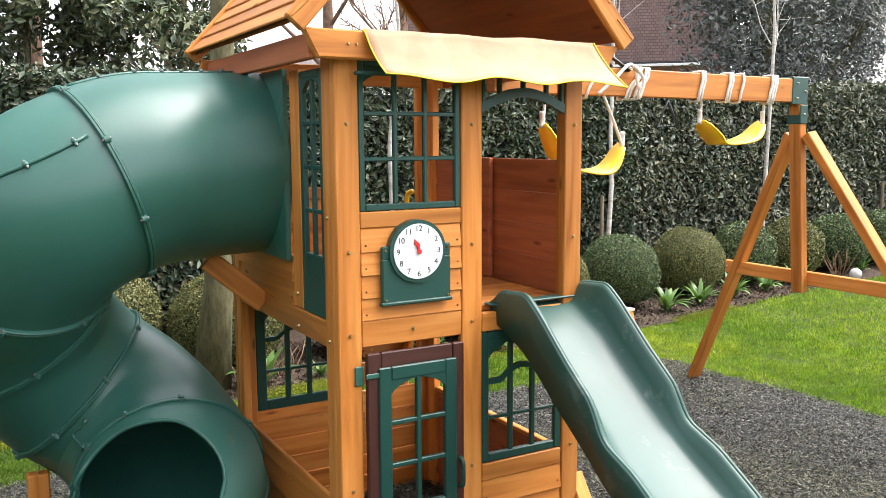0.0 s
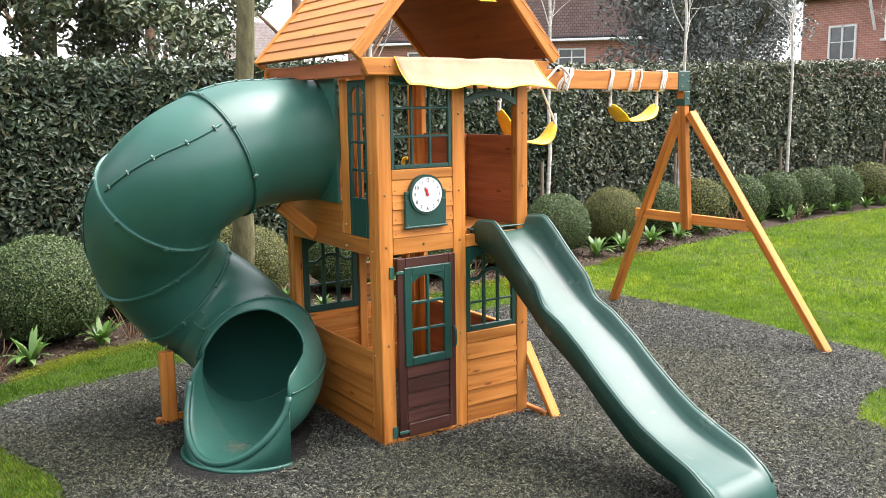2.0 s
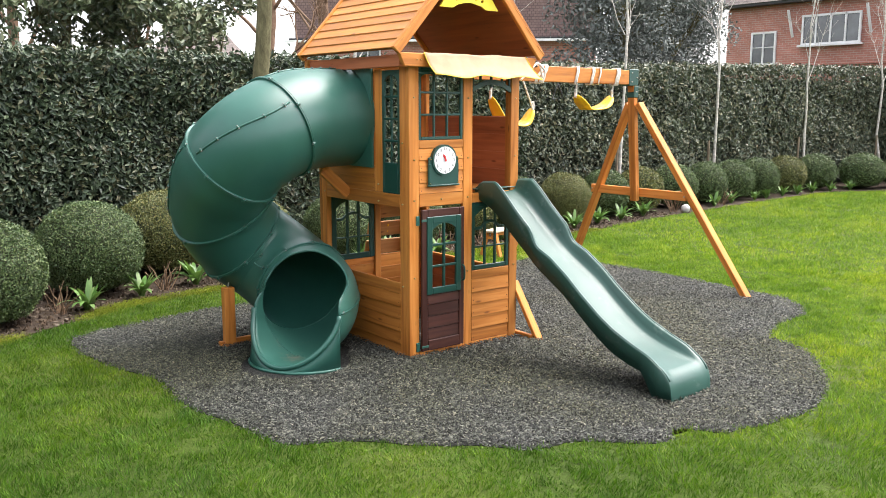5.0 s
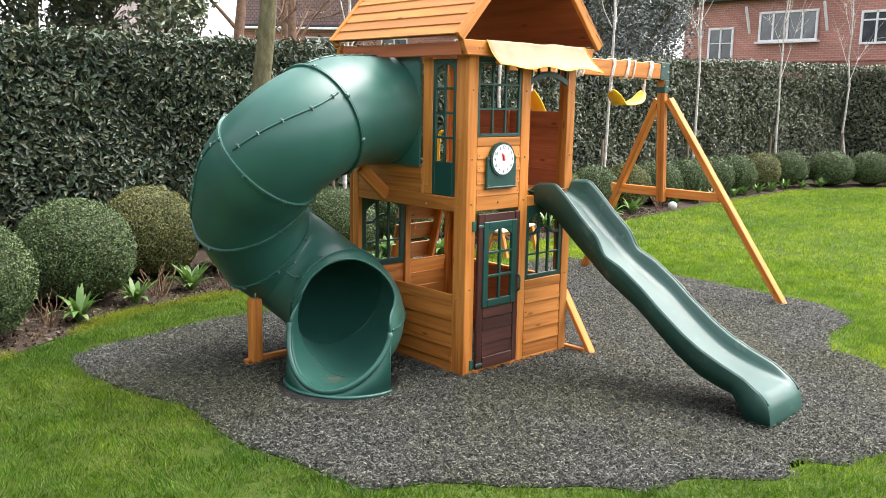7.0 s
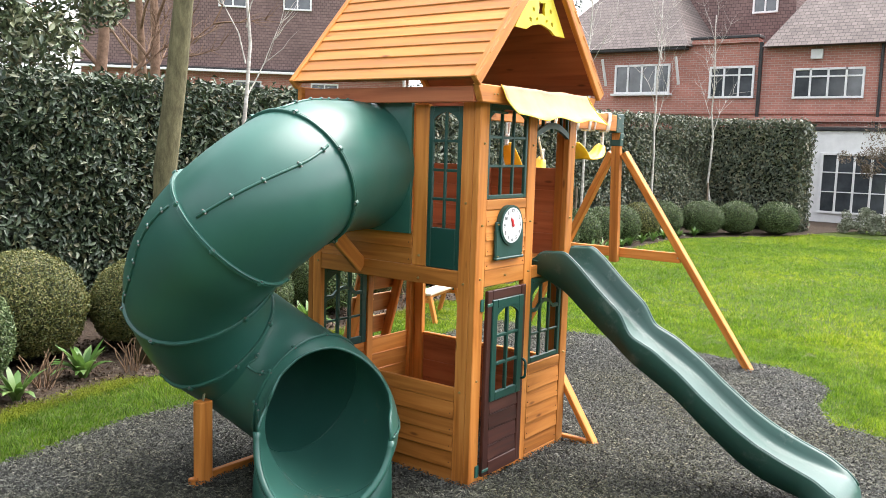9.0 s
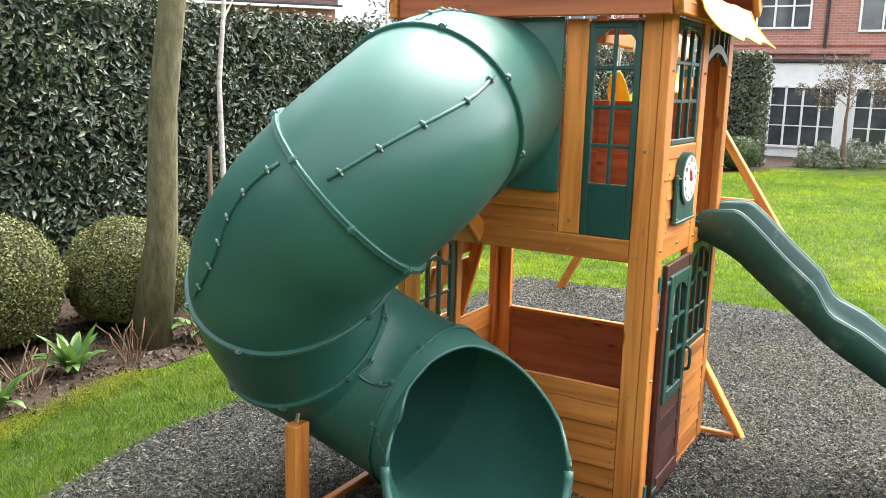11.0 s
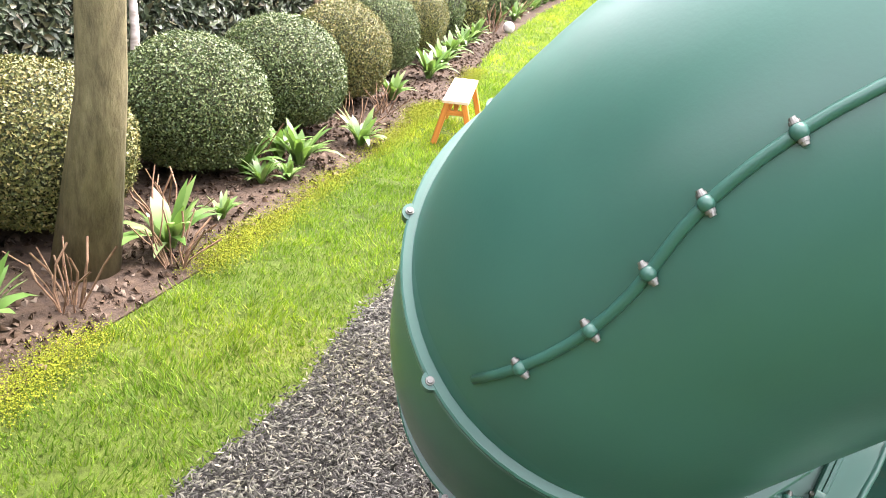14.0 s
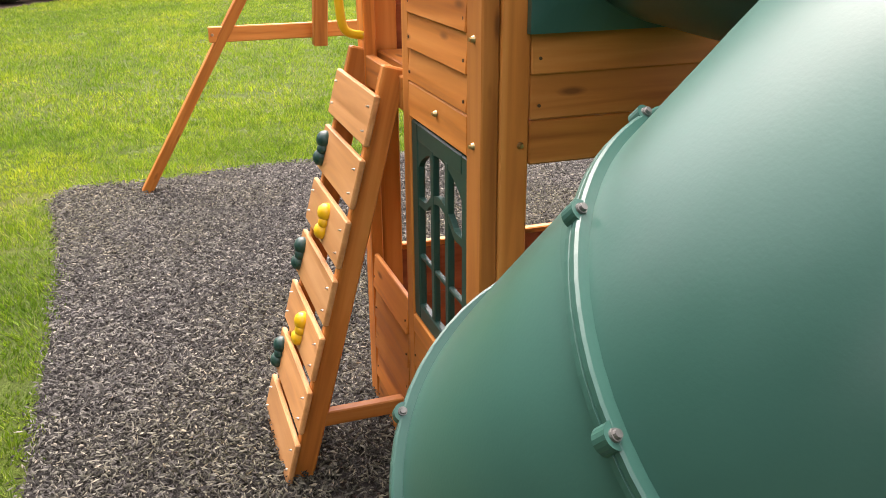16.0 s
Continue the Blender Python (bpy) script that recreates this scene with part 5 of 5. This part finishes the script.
near_ball, near_ball2, far_ball = ball_meshes(38000, 0.038, 3), ball_meshes(38000, 0.038, 4), ball_meshes(11000, 0.065, 5)
near_brown, far_brown = near_ball2.copy(), far_ball.copy()
bmc = bmesh.new()
bmesh.ops.create_icosphere(bmc, subdivisions=3, radius=0.93)
for v in bmc.verts:
    v.co.z *= 0.92
core = bpy.data.meshes.new("box_core")
bmc.to_mesh(core)
bmc.free()
# Dark filler inside the leaves; shade between them is put into its colour
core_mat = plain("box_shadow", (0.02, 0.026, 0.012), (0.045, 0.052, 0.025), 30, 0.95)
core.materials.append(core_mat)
for me, mt in ((near_ball, box_leaf), (near_brown, box_leaf_brown), (far_ball, box_leaf), (far_brown, box_leaf_brown)):
    me.materials.append(mt)
for i, (bx, by, br, brown) in enumerate(BALLS):
    e = thing("box_ball", "clipped round box topiary ball, bronzed on top" if brown else "clipped round green box topiary ball", "topiary", "box balls along the border")
    hgt, tall = (0.46, 0.53) if i < 3 else (0.41, 0.46)
    e.matrix_world = Matrix.Translation((bx, by, hgt)) @ Matrix.Rotation(i * 1.3, 4, "Z") @ Matrix.Diagonal((br, br, tall, 1))
    near = bx < 7
    link("foliage", (near_brown if brown else near_ball) if near else (far_brown if brown else far_ball), None, e)
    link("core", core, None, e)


def hedge_pts(n, x0, x1, y, depth, top0, top1, g):
    """Points over the front and top of a clipped hedge."""
    x = g.uniform(x0, x1, n)
    top = np.interp(x, [x0, x1], [top0, top1])
    z = g.uniform(0.05, 1, n) * top
    bulge = np.array([noise.noise((float(a) * 0.9, float(c) * 0.9, 0)) * 0.14 + noise.noise((float(a) * 3, float(c) * 3, 4)) * 0.07 for a, c in zip(x, z)])
    yy = y + bulge + g.exponential(0.085, n)
    pts = np.stack([x, yy, z], 1)
    nrm = np.tile((0, -1, 0.35), (n, 1)).astype(float)
    k = n // 6
    tz = np.interp(pts[:k, 0], [x0, x1], [top0, top1]) + g.normal(0, 0.05, k)
    pts[:k, 1], pts[:k, 2] = y + g.uniform(0, depth, k), tz
    nrm[:k] = (0, -0.3, 1)
    return pts, nrm


g = np.random.default_rng(21)
hedge = thing("hedge", "tall clipped dark evergreen laurel hedge with glossy leaves", "hedge")
pa, na = hedge_pts(52000, -3.2, 6.5, 5.55, 1.0, 2.45, 2.55, g)
link("foliage", leaves_mesh("laurel_leaves", pa, na, 0.088, 0.42, 0.85, g), hedge_leaf, hedge)
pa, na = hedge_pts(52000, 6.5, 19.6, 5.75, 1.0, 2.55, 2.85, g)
link("foliage", leaves_mesh("laurel_leaves", pa, na, 0.085, 0.45, 0.8, g), hedge_leaf_lit, hedge)
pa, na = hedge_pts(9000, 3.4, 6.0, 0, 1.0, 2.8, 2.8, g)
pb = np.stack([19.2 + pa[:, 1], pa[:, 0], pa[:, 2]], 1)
link("foliage", leaves_mesh("laurel_leaves", pb, np.stack([na[:, 1], na[:, 0], na[:, 2]], 1), 0.1, 0.45, 0.8, g), hedge_leaf_lit, hedge)
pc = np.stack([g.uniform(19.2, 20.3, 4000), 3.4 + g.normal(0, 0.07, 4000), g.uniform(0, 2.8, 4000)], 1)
link("foliage", leaves_mesh("laurel_leaves", pc, np.tile((0, -1.0, 0.2), (4000, 1)), 0.1, 0.45, 0.8, g), hedge_leaf_lit, hedge)
# Solid dark boxes behind the leaves, their colour standing for the shade within
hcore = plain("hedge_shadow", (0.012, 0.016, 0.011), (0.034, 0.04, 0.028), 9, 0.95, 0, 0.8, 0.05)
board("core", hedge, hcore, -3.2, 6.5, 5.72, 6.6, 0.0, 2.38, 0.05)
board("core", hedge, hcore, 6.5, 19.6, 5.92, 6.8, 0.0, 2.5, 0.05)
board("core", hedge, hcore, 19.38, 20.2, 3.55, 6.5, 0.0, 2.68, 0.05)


def branch_tree(e, base, height, r0, seed, levels, mat, lean=(0, 0), limbs=9, first=0.3, spread=0.5, twigs=6):
    """A tapered trunk with limbs and twigs; gives back the twig ends."""
    g = random.Random(seed)
    base = Vector(base)
    top = base + Vector((lean[0], lean[1], height))
    pts = [base.lerp(top, k / 9) + Vector((g.gauss(0, 0.012 * height), g.gauss(0, 0.012 * height), 0)) * (0.3 if 0 < k < 9 else 0) for k in range(10)]
    rad = [r0 * (1 - 0.75 * k / 9) for k in range(10)]
    rad[0] *= 1.35
    pipe("trunk", pts, r0, mat, e, "", 12, radii=rad)
    ends = []
    verts, tris, o = [], [], 0

    def cone(p, q, ra, rb):
        nonlocal o
        d = (q - p).normalized()
        u = d.orthogonal().normalized()
        v = d.cross(u)
        for c, r in ((p, ra), (q, rb)):
            for k in range(5):
                a = 2 * math.pi * k / 5
                verts.append(c + (u * math.cos(a) + v * math.sin(a)) * r)
        for k in range(5):
            k2 = (k + 1) % 5
            tris.extend(((o + k, o + k2, o + 5 + k2), (o + k, o + 5 + k2, o + 5 + k)))
        o += 10

    def grow(p, d, ln, r, lv):
        n = 4
        q = p
        for i in range(n):
            d = (d + Vector((g.gauss(0, 0.16), g.gauss(0, 0.16), g.gauss(0.05, 0.1)))).normalized()
            nq = q + d * ln / n
            cone(q, nq, r * (1 - 0.2 * i), r * (1 - 0.2 * (i + 1)))
            q = nq
            if lv > 0 and i:
                for _ in range(twigs // 2 if lv == 1 else 2):
                    a = Vector((g.gauss(0, 1), g.gauss(0, 1), g.gauss(0.4, 0.7))).normalized()
                    grow(q, (d + a * 0.9).normalized(), ln * g.uniform(0.35, 0.6), r * 0.45, lv - 1)
        ends.append(q)

    for i in range(limbs):
        f = first + (1 - first) * (i + 0.5) / limbs
        p = base.lerp(top, f)
        a = i * 2.4 + g.uniform(-0.4, 0.4)
        d = Vector((math.cos(a) * spread, math.sin(a) * spread, 1 - spread * 0.6)).normalized()
        grow(p, d, height * g.uniform(0.2, 0.34) * (1.15 - 0.6 * f), r0 * 0.4 * (1.1 - 0.7 * f), levels)
    link("bough", mesh_np("bough", np.array([tuple(v) for v in verts]), np.array(tris)), mat, e)
    return ends


def crown(e, centre, radius, n, size, mat, seed, clumps=40):
    """A crown of clumped leaves with gaps and an uneven edge."""
    g = np.random.default_rng(seed)
    cs = unit(g.normal(0, 1, (clumps, 3))) * g.uniform(0.25, 1.0, (clumps, 1)) ** 0.6 * np.array(radius)
    which = g.integers(0, clumps, n)
    rr = g.uniform(0.14, 0.34, clumps)[which][:, None] * np.mean(radius)
    d = unit(g.normal(0, 1, (n, 3)))
    pts = np.array(centre) + cs[which] + d * rr * g.uniform(0.3, 1.0, (n, 1)) ** 0.5
    link("crown", leaves_mesh("crown", pts, d + np.array((0, 0, 0.4)), size, 0.42, 0.9, g), mat, e)


# young tree in the border
t1 = thing("tree", "smooth olive-brown tree trunk rising from the soil border", "tree")
branch_tree(t1, (0.49, 3.72, 0.0), 7.5, 0.113, 11, 2, bark, (0.3, -0.8), 8, 0.42, 0.6)

for i, (bx, by, h_, ln) in enumerate(((2.85, 5.35, 5.5, (0.1, 0)), (5.95, 5.45, 6.0, (-0.05, 0)), (8.95, 5.6, 6.2, (-0.1, 0)), (11.85, 5.65, 6.0, (0.1, 0)), (15.3, 5.65, 5.6, (0.1, 0)), (18.3, 5.3, 5.4, (-0.4, 0)))):
    b_ = thing("birch_tree", "slender white-barked bare birch in front of the hedge", "tree", "birches along the hedge")
    branch_tree(b_, (bx, by, 0), h_, 0.034, 30 + i, 1, birch_bark, ln, 8, 0.4, 0.33)
    st = part("stake", disc_bm((bx - 0.14, by + 0.02, 0.6), (0, 0, 1), 0.025, 1.2, 10), stake_mat, b_, "weathered round tree stake")

# big evergreens over the hedge
for i, (cx, cy, cz, rad, n, h_) in enumerate(((-2.4, 6.7, 3.7, (1.6, 1.2, 1.9), 14000, 6), (-0.5, 7.1, 3.8, (1.5, 1.2, 1.9), 14000, 6), (1.1, 7.3, 3.5, (1.2, 1.0, 1.6), 9500, 5))):
    e = thing("evergreen_tree", "broad dark glossy evergreen tree behind the hedge", "tree")
    branch_tree(e, (cx, cy, 0), h_ * 0.8, 0.12, 50 + i, 1, bark, (0.2, 0.1), 7, 0.4, 0.6)
    crown(e, (cx, cy, cz), rad, n, 0.11, oak_leaf, 60 + i, 46)
for i, (cx, cy, h_, rad) in enumerate(((11.9, 8.3, 9, (2.1, 1.6, 3.4)), (14.6, 9.4, 10, (2.3, 1.6, 3.8)), (17.6, 11.2, 9, (1.8, 1.5, 3.2)))):
    e = thing("evergreen_tree", "tall grey-green evergreen tree beyond the hedge", "tree")
    branch_tree(e, (cx, cy, 0), h_ * 0.85, 0.28, 70 + i, 1, bark, (0.3, 0.2), 10, 0.25, 0.5)
    crown(e, (cx, cy, h_ * 0.56), rad, 24000, 0.11, conifer_leaf, 80 + i, 90)
for i, (cx, cy, h_) in enumerate(((4.2, 10.5, 8), (6.6, 12.5, 9), (2.2, 12, 8.5), (8.2, 15, 9.5), (0.2, 13, 9))):
    e = thing("bare_tree", "leafless grey-brown tree beyond the hedge", "tree")
    branch_tree(e, (cx, cy, 0), h_, 0.13, 90 + i, 2, twig_mat, (random.uniform(-0.5, 0.5), 0.3), 9, 0.25, 0.55)

# strap-leaved clumps in the border
def lily(seed):
    g = np.random.default_rng(seed)
    vs, ts, o = [], [], 0
    for k in range(26):
        a, ln, w, arch = g.uniform(0, 6.28), g.uniform(0.17, 0.31), g.uniform(0.017, 0.028), g.uniform(0.4, 2.0)
        d, s = np.array((math.cos(a), math.sin(a), 0)), np.array((-math.sin(a), math.cos(a), 0))
        p = d * 0.015
        for q in range(6):
            f = q / 5
            el = 1.45 - arch * f
            if q:
                p = p + (d * math.cos(el) + np.array((0, 0, math.sin(el)))) * ln / 5
            ww = w * (1 - f**5) * (0.55 + 0.9 * f if f < 0.5 else 1) + 0.001
            vs += [p - s * ww, p + s * ww]
            if q:
                ts += [(o - 2, o - 1, o + 1), (o - 2, o + 1, o)]
            o += 2
    return mesh_np("strap_leaves", np.array(vs), np.array(ts))


lilies = [lily(s) for s in (1, 2, 3)]
LILY = [(-1.45, 3.12, 1.1), (-0.85, 3.4, 1.1), (-0.2, 3.62, 1.25), (0.85, 3.55, 1.25), (1.34, 3.58, 0.6), (1.95, 3.72, 0.7), (2.05, 3.9, 1.1), (2.4, 3.72, 1.2), (2.45, 3.9, 1.0), (2.1, 3.62, 0.6), (3.05, 3.6, 1.1), (4.5, 4.0, 1.0), (5.6, 4.1, 1.2), (6.2, 4.2, 1.2), (6.9, 4.35, 1.2), (7.6, 4.45, 1.1), (8.3, 4.55, 1.2), (9.9, 4.75, 1.0), (10.6, 4.7, 1.1), (11.3, 4.8, 1.1), (12.2, 4.85, 1.0), (12.7, 4.9, 1.0), (13.4, 4.95, 1.0), (14.0, 4.95, 1.0), (14.7, 5.0, 1.0), (15.3, 4.9, 1.0), (15.9, 4.75, 1.0)]
for i, (lx, ly, k) in enumerate(LILY):
    ob = link("strap_leaf_plant", lilies[i % 3], lily_leaf)
    tagged(ob, "clump of bright green strap-shaped leaves in the soil", "plant", "clumps in the border")
    ob.matrix_world = Matrix.Translation((lx, ly, 0.005)) @ Matrix.Rotation(i * 1.7, 4, "Z") @ Matrix.Diagonal((k, k, k, 1))


def stems(seed):
    g = random.Random(seed)
    vs, ts, o = [], [], 0
    for _ in range(15):
        a = g.uniform(0, 6.28)
        p = Vector((math.cos(a) * 0.04, math.sin(a) * 0.04, 0))
        d = Vector((math.cos(a) * 0.35, math.sin(a) * 0.35, 1)).normalized()
        r = g.uniform(0.003, 0.006)
        for s in range(3):
            d = (d + Vector((g.gauss(0, 0.26), g.gauss(0, 0.26), 0))).normalized()
            q = p + d * g.uniform(0.06, 0.12)
            u = d.orthogonal().normalized()
            v = d.cross(u)
            for c in (p, q):
                for k in range(4):
                    vs.append(tuple(c + (u * math.cos(k * 1.57) + v * math.sin(k * 1.57)) * r))
            for k in range(4):
                ts += [(o + k, o + (k + 1) % 4, o + 4 + (k + 1) % 4), (o + k, o + 4 + (k + 1) % 4, o + 4 + k)]
            o += 8
            p = q
    return mesh_np("cut_stems", np.array(vs), np.array(ts))


twigs_ = [stems(s) for s in (4, 5, 6)]
for i, (sx, sy, k) in enumerate(((-1.7, 3.1, 1.0), (-0.55, 3.55, 1.1), (0.15, 3.5, 1.0), (0.7, 3.4, 1.0), (1.1, 3.75, 1.1), (2.2, 3.95, 1.0), (3.3, 3.75, 1.0), (4.0, 3.85, 0.9), (9.2, 4.6, 1.3), (10.9, 4.75, 1.3))):
    ob = link("pruned_shrub", twigs_[i % 3], dry_stem)
    tagged(ob, "bare brown pruned shrub stems in the soil", "shrub", "pruned stems in the border")
    ob.matrix_world = Matrix.Translation((sx, sy, 0.0)) @ Matrix.Rotation(i * 2.1, 4, "Z") @ Matrix.Diagonal((k, k, k, 1))

# ---- houses beyond the garden ----


def casement(parent, w, h, cols, rows=1, top=0.0):
    """White window in its own plane: x across, z up, the outside towards -y."""
    f = part("window", box_bm(0, w, 0.0, 0.09, -0.07, 0.0, 0.006), white_paint, parent, "white-framed casement window")
    for a in ((0, 0.07, 0, 0.07, 0, h), (w - 0.07, w, 0, 0.07, 0, h), (0.07, w - 0.07, 0, 0.07, h - 0.07, h)):
        board("window_frame", f, white_paint, *a, 0.005)
    for k in range(1, cols):
        board("mullion", f, white_paint, w * k / cols - 0.03, w * k / cols + 0.03, 0, 0.06, 0, h, 0.005)
    for k in range(1, rows):
        board("glazing_bar", f, white_paint, 0.07, w - 0.07, 0.005, 0.05, h * k / rows - 0.015, h * k / rows + 0.015, 0.003)
    if top:
        board("transom", f, white_paint, 0.07, w - 0.07, 0.005, 0.06, h * top - 0.025, h * top + 0.025, 0.004)
    board("pane", f, glass_dark, 0.06, w - 0.06, 0.045, 0.052, 0.0, h - 0.06, 0)
    return f


def gable_roof(name, parent, x0, x1, y0, y1, z0, z1, mat, hip=1.5):
    bm = bmesh.new()
    ym = (y0 + y1) / 2
    v = [bm.verts.new(p) for p in ((x0, y0, z0), (x1, y0, z0), (x1, y1, z0), (x0, y1, z0), (x0 + hip, ym, z1), (x1 - hip, ym, z1))]
    for f in ((0, 1, 5, 4), (2, 3, 4, 5), (1, 2, 5), (3, 0, 4), (3, 2, 1, 0)):
        bm.faces.new([v[k] for k in f])
    return part(name, bm, mat, parent)


# red brick house; built facing -y, then turned to face -x
hA = thing("brick_house", "red brick house with white casement windows and tiled roofs", "house")
board("wall", hA, brick, -7, 14, 0.12, 8, 0, 5.6, 0)
hA.matrix_world = pose(25, 7.5, 0, 0, 0, -90)
# local x runs towards world -y
c = casement(hA, 2.08, 0.95, 4, 1)
c.location = (-3.98, 0.0, 4.06)
c = casement(hA, 1.0, 1.1, 2, 2)
c.location = (-5.95, 0.04, 3.45)
for bx in (-4.35, -1.6):
    strut("eaves_bracket", hA, white_paint, (bx, 0.1, 4.3), (bx, -0.28, 5.2), 0.06, 0.08, (1, 0, 0))
board("bay_sill", hA, white_paint, -4.05, -1.82, -0.12, 0.1, 3.93, 4.0)
c = casement(hA, 1.5, 0.98, 3, 1, 0.7)
c.location = (-0.52, 0.04, 3.88)
c = casement(hA, 2.1, 0.88, 4, 1, 0.7)
c.location = (2.2, 0.04, 3.85)
c = casement(hA, 2.6, 1.4, 4, 1, 0.7)
c.location = (5.6, 0.04, 3.75)
board("downpipe", hA, gutter, 1.1, 1.2, 0.0, 0.11, 0, 5.6, 0.01)
board("downpipe", hA, gutter, 4.7, 4.78, 0.0, 0.11, 0, 5.6, 0.01)
board("parapet", hA, brick, -1.15, 1.05, -0.03, 0.5, 5.6, 5.75, 0.01)
board("parapet_cap", hA, gutter, -1.2, 1.1, -0.06, 0.5, 5.752, 5.84, 0.01)
board("eaves_board", hA, gutter, -7, -1.3, -0.3, 0.1, 5.45, 5.58, 0.01)
gable_roof("roof", hA, -7.2, -1.15, -0.35, 7, 5.55, 9.2, roof_tile, 2.6)
gable_roof("roof", hA, 1.3, 14.2, -0.35, 8, 5.4, 9.5, roof_tile, 2.0)
board("upper_wall", hA, tile_hung, -5.0, 1.2, 3.4, 8, 5.6, 10.5, 0)
c = casement(hA, 0.9, 1.5, 2)
c.location = (-0.3, 3.32, 7.1)
board("cornice", hA, brick, 0.9, 6.0, -0.06, 0.115, 3.05, 3.2, 0.01)
board("string_course", hA, brick, -7, 14, 0.05, 0.115, 3.3, 3.36, 0.005)
board("alarm_box", hA, white_paint, 2.7, 3.05, -0.02, 0.11, 5.0, 5.3, 0.01)
board("garden_room_wall", hA, white_paint, 3.0, 14, -1.0, 0.1, 0, 2.75, 0.01)
board("garden_room_roof", hA, gutter, 2.9, 14, -1.1, 0.1, 2.76, 2.86, 0.01)
for k in range(4):
    c = casement(hA, 1.9, 1.75, 4, 3)
    c.location = (3.5 + k * 2.3, -1.08, 0.35)

# darker tile-hung house behind the bare trees
hB = thing("tile_hung_house", "brown tile-hung brick house with white windows", "house")
hB.matrix_world = pose(22, 26, 0, 0, 0, -44)
board("wall", hB, brick, -8, 5.8, 0.1, 8, 0, 5.0, 0)
board("upper_wall", hB, tile_hung, -8, 5.9, 0.0, 8, 5.0, 11.5, 0)
# black strip behind the gutter, standing for the shade there
board("gutter_shade_strip", hB, gutter, -8.2, 6.05, -0.38, 0.0, 4.89, 4.98, 0.01)
board("gutter_board", hB, white_paint, -8.4, 6.1, -0.5, -0.4, 4.78, 4.88, 0.01)
for wx, wz in ((-5.2, 3.2), (-1.8, 3.2), (1.5, 3.2)):
    c = casement(hB, 1.2, 1.3, 2, 1, 0.7)
    c.location = (wx, 0.02, wz)
for wx in (-6.6, -2.4, 0.3):
    c = casement(hB, 1.2, 1.4, 2, 1, 0.7)
    c.location = (wx, -0.08, 7.6)
gable_roof("roof", hB, -8.4, 6.3, -0.4, 8.4, 11.45, 14.5, roof_tile, 3)
hC = thing("far_house", "distant house with a pale wall and grey tiled roof", "house")
hC.matrix_world = pose(20, 52, 0, 0, 0, -22)
board("wall", hC, white_paint, -3, 3, 0.1, 7, 0, 5.0, 0)
gable_roof("roof", hC, -3.4, 3.4, -0.3, 7.4, 4.95, 8.2, roof_tile, 2.5)

# copper-leaved small tree and shrubs by the garden room
e = thing("small_tree", "small round-headed brown-leaved tree before the white garden room", "tree")
branch_tree(e, (20.8, 1.5, 0), 2.3, 0.07, 120, 1, twig_mat, (0, 0), 7, 0.6, 0.7)
crown(e, (20.8, 1.5, 2.1), (1.1, 1.3, 0.75), 3600, 0.07, red_leaf, 121, 30)
for i, (sx, sy, r_) in enumerate(((20.6, 2.0, 0.7), (21.3, 1.0, 0.8), (22.3, 0.0, 0.7))):
    e = thing("shrub", "low silvery-green rounded shrub at the lawn's end", "shrub")
    crown(e, (sx, sy, 0.35), (r_, r_, 0.35), 2500, 0.08, silver_leaf, 130 + i, 24)

# unseen screens added behind the walk to close the garden and cut sky light
screen_mat = plain("light_screen", (0.02, 0.03, 0.014), (0.07, 0.09, 0.045), 3, 0.9, 0, 0.8, 0.2)
for nm, a in (("wall_unseen_screen_west", (-8.2, -7.2, -13, 9.6, 0, 3.6)), ("wall_unseen_screen_northwest", (-7.1, -3.0, 7.9, 8.9, 0, 10.0)), ("wall_unseen_screen_south", (-8.2, 30, -14.4, -13.4, 0, 3.2))):
    bm = box_bm(*a, 0.1)
    bmesh.ops.subdivide_edges(bm, edges=list(bm.edges), cuts=12, use_grid_fill=True)
    for v in bm.verts:
        v.co += Vector((noise.noise(v.co), noise.noise(v.co + Vector((9, 0, 0))), 0.6 * noise.noise(v.co * 0.7))) * 0.5 * (v.co.z > 0.2)
    tagged(part(nm, bm, screen_mat, None, "", True), "unseen tall dark screen added to cut low sky light", "hedge", kind="structure")
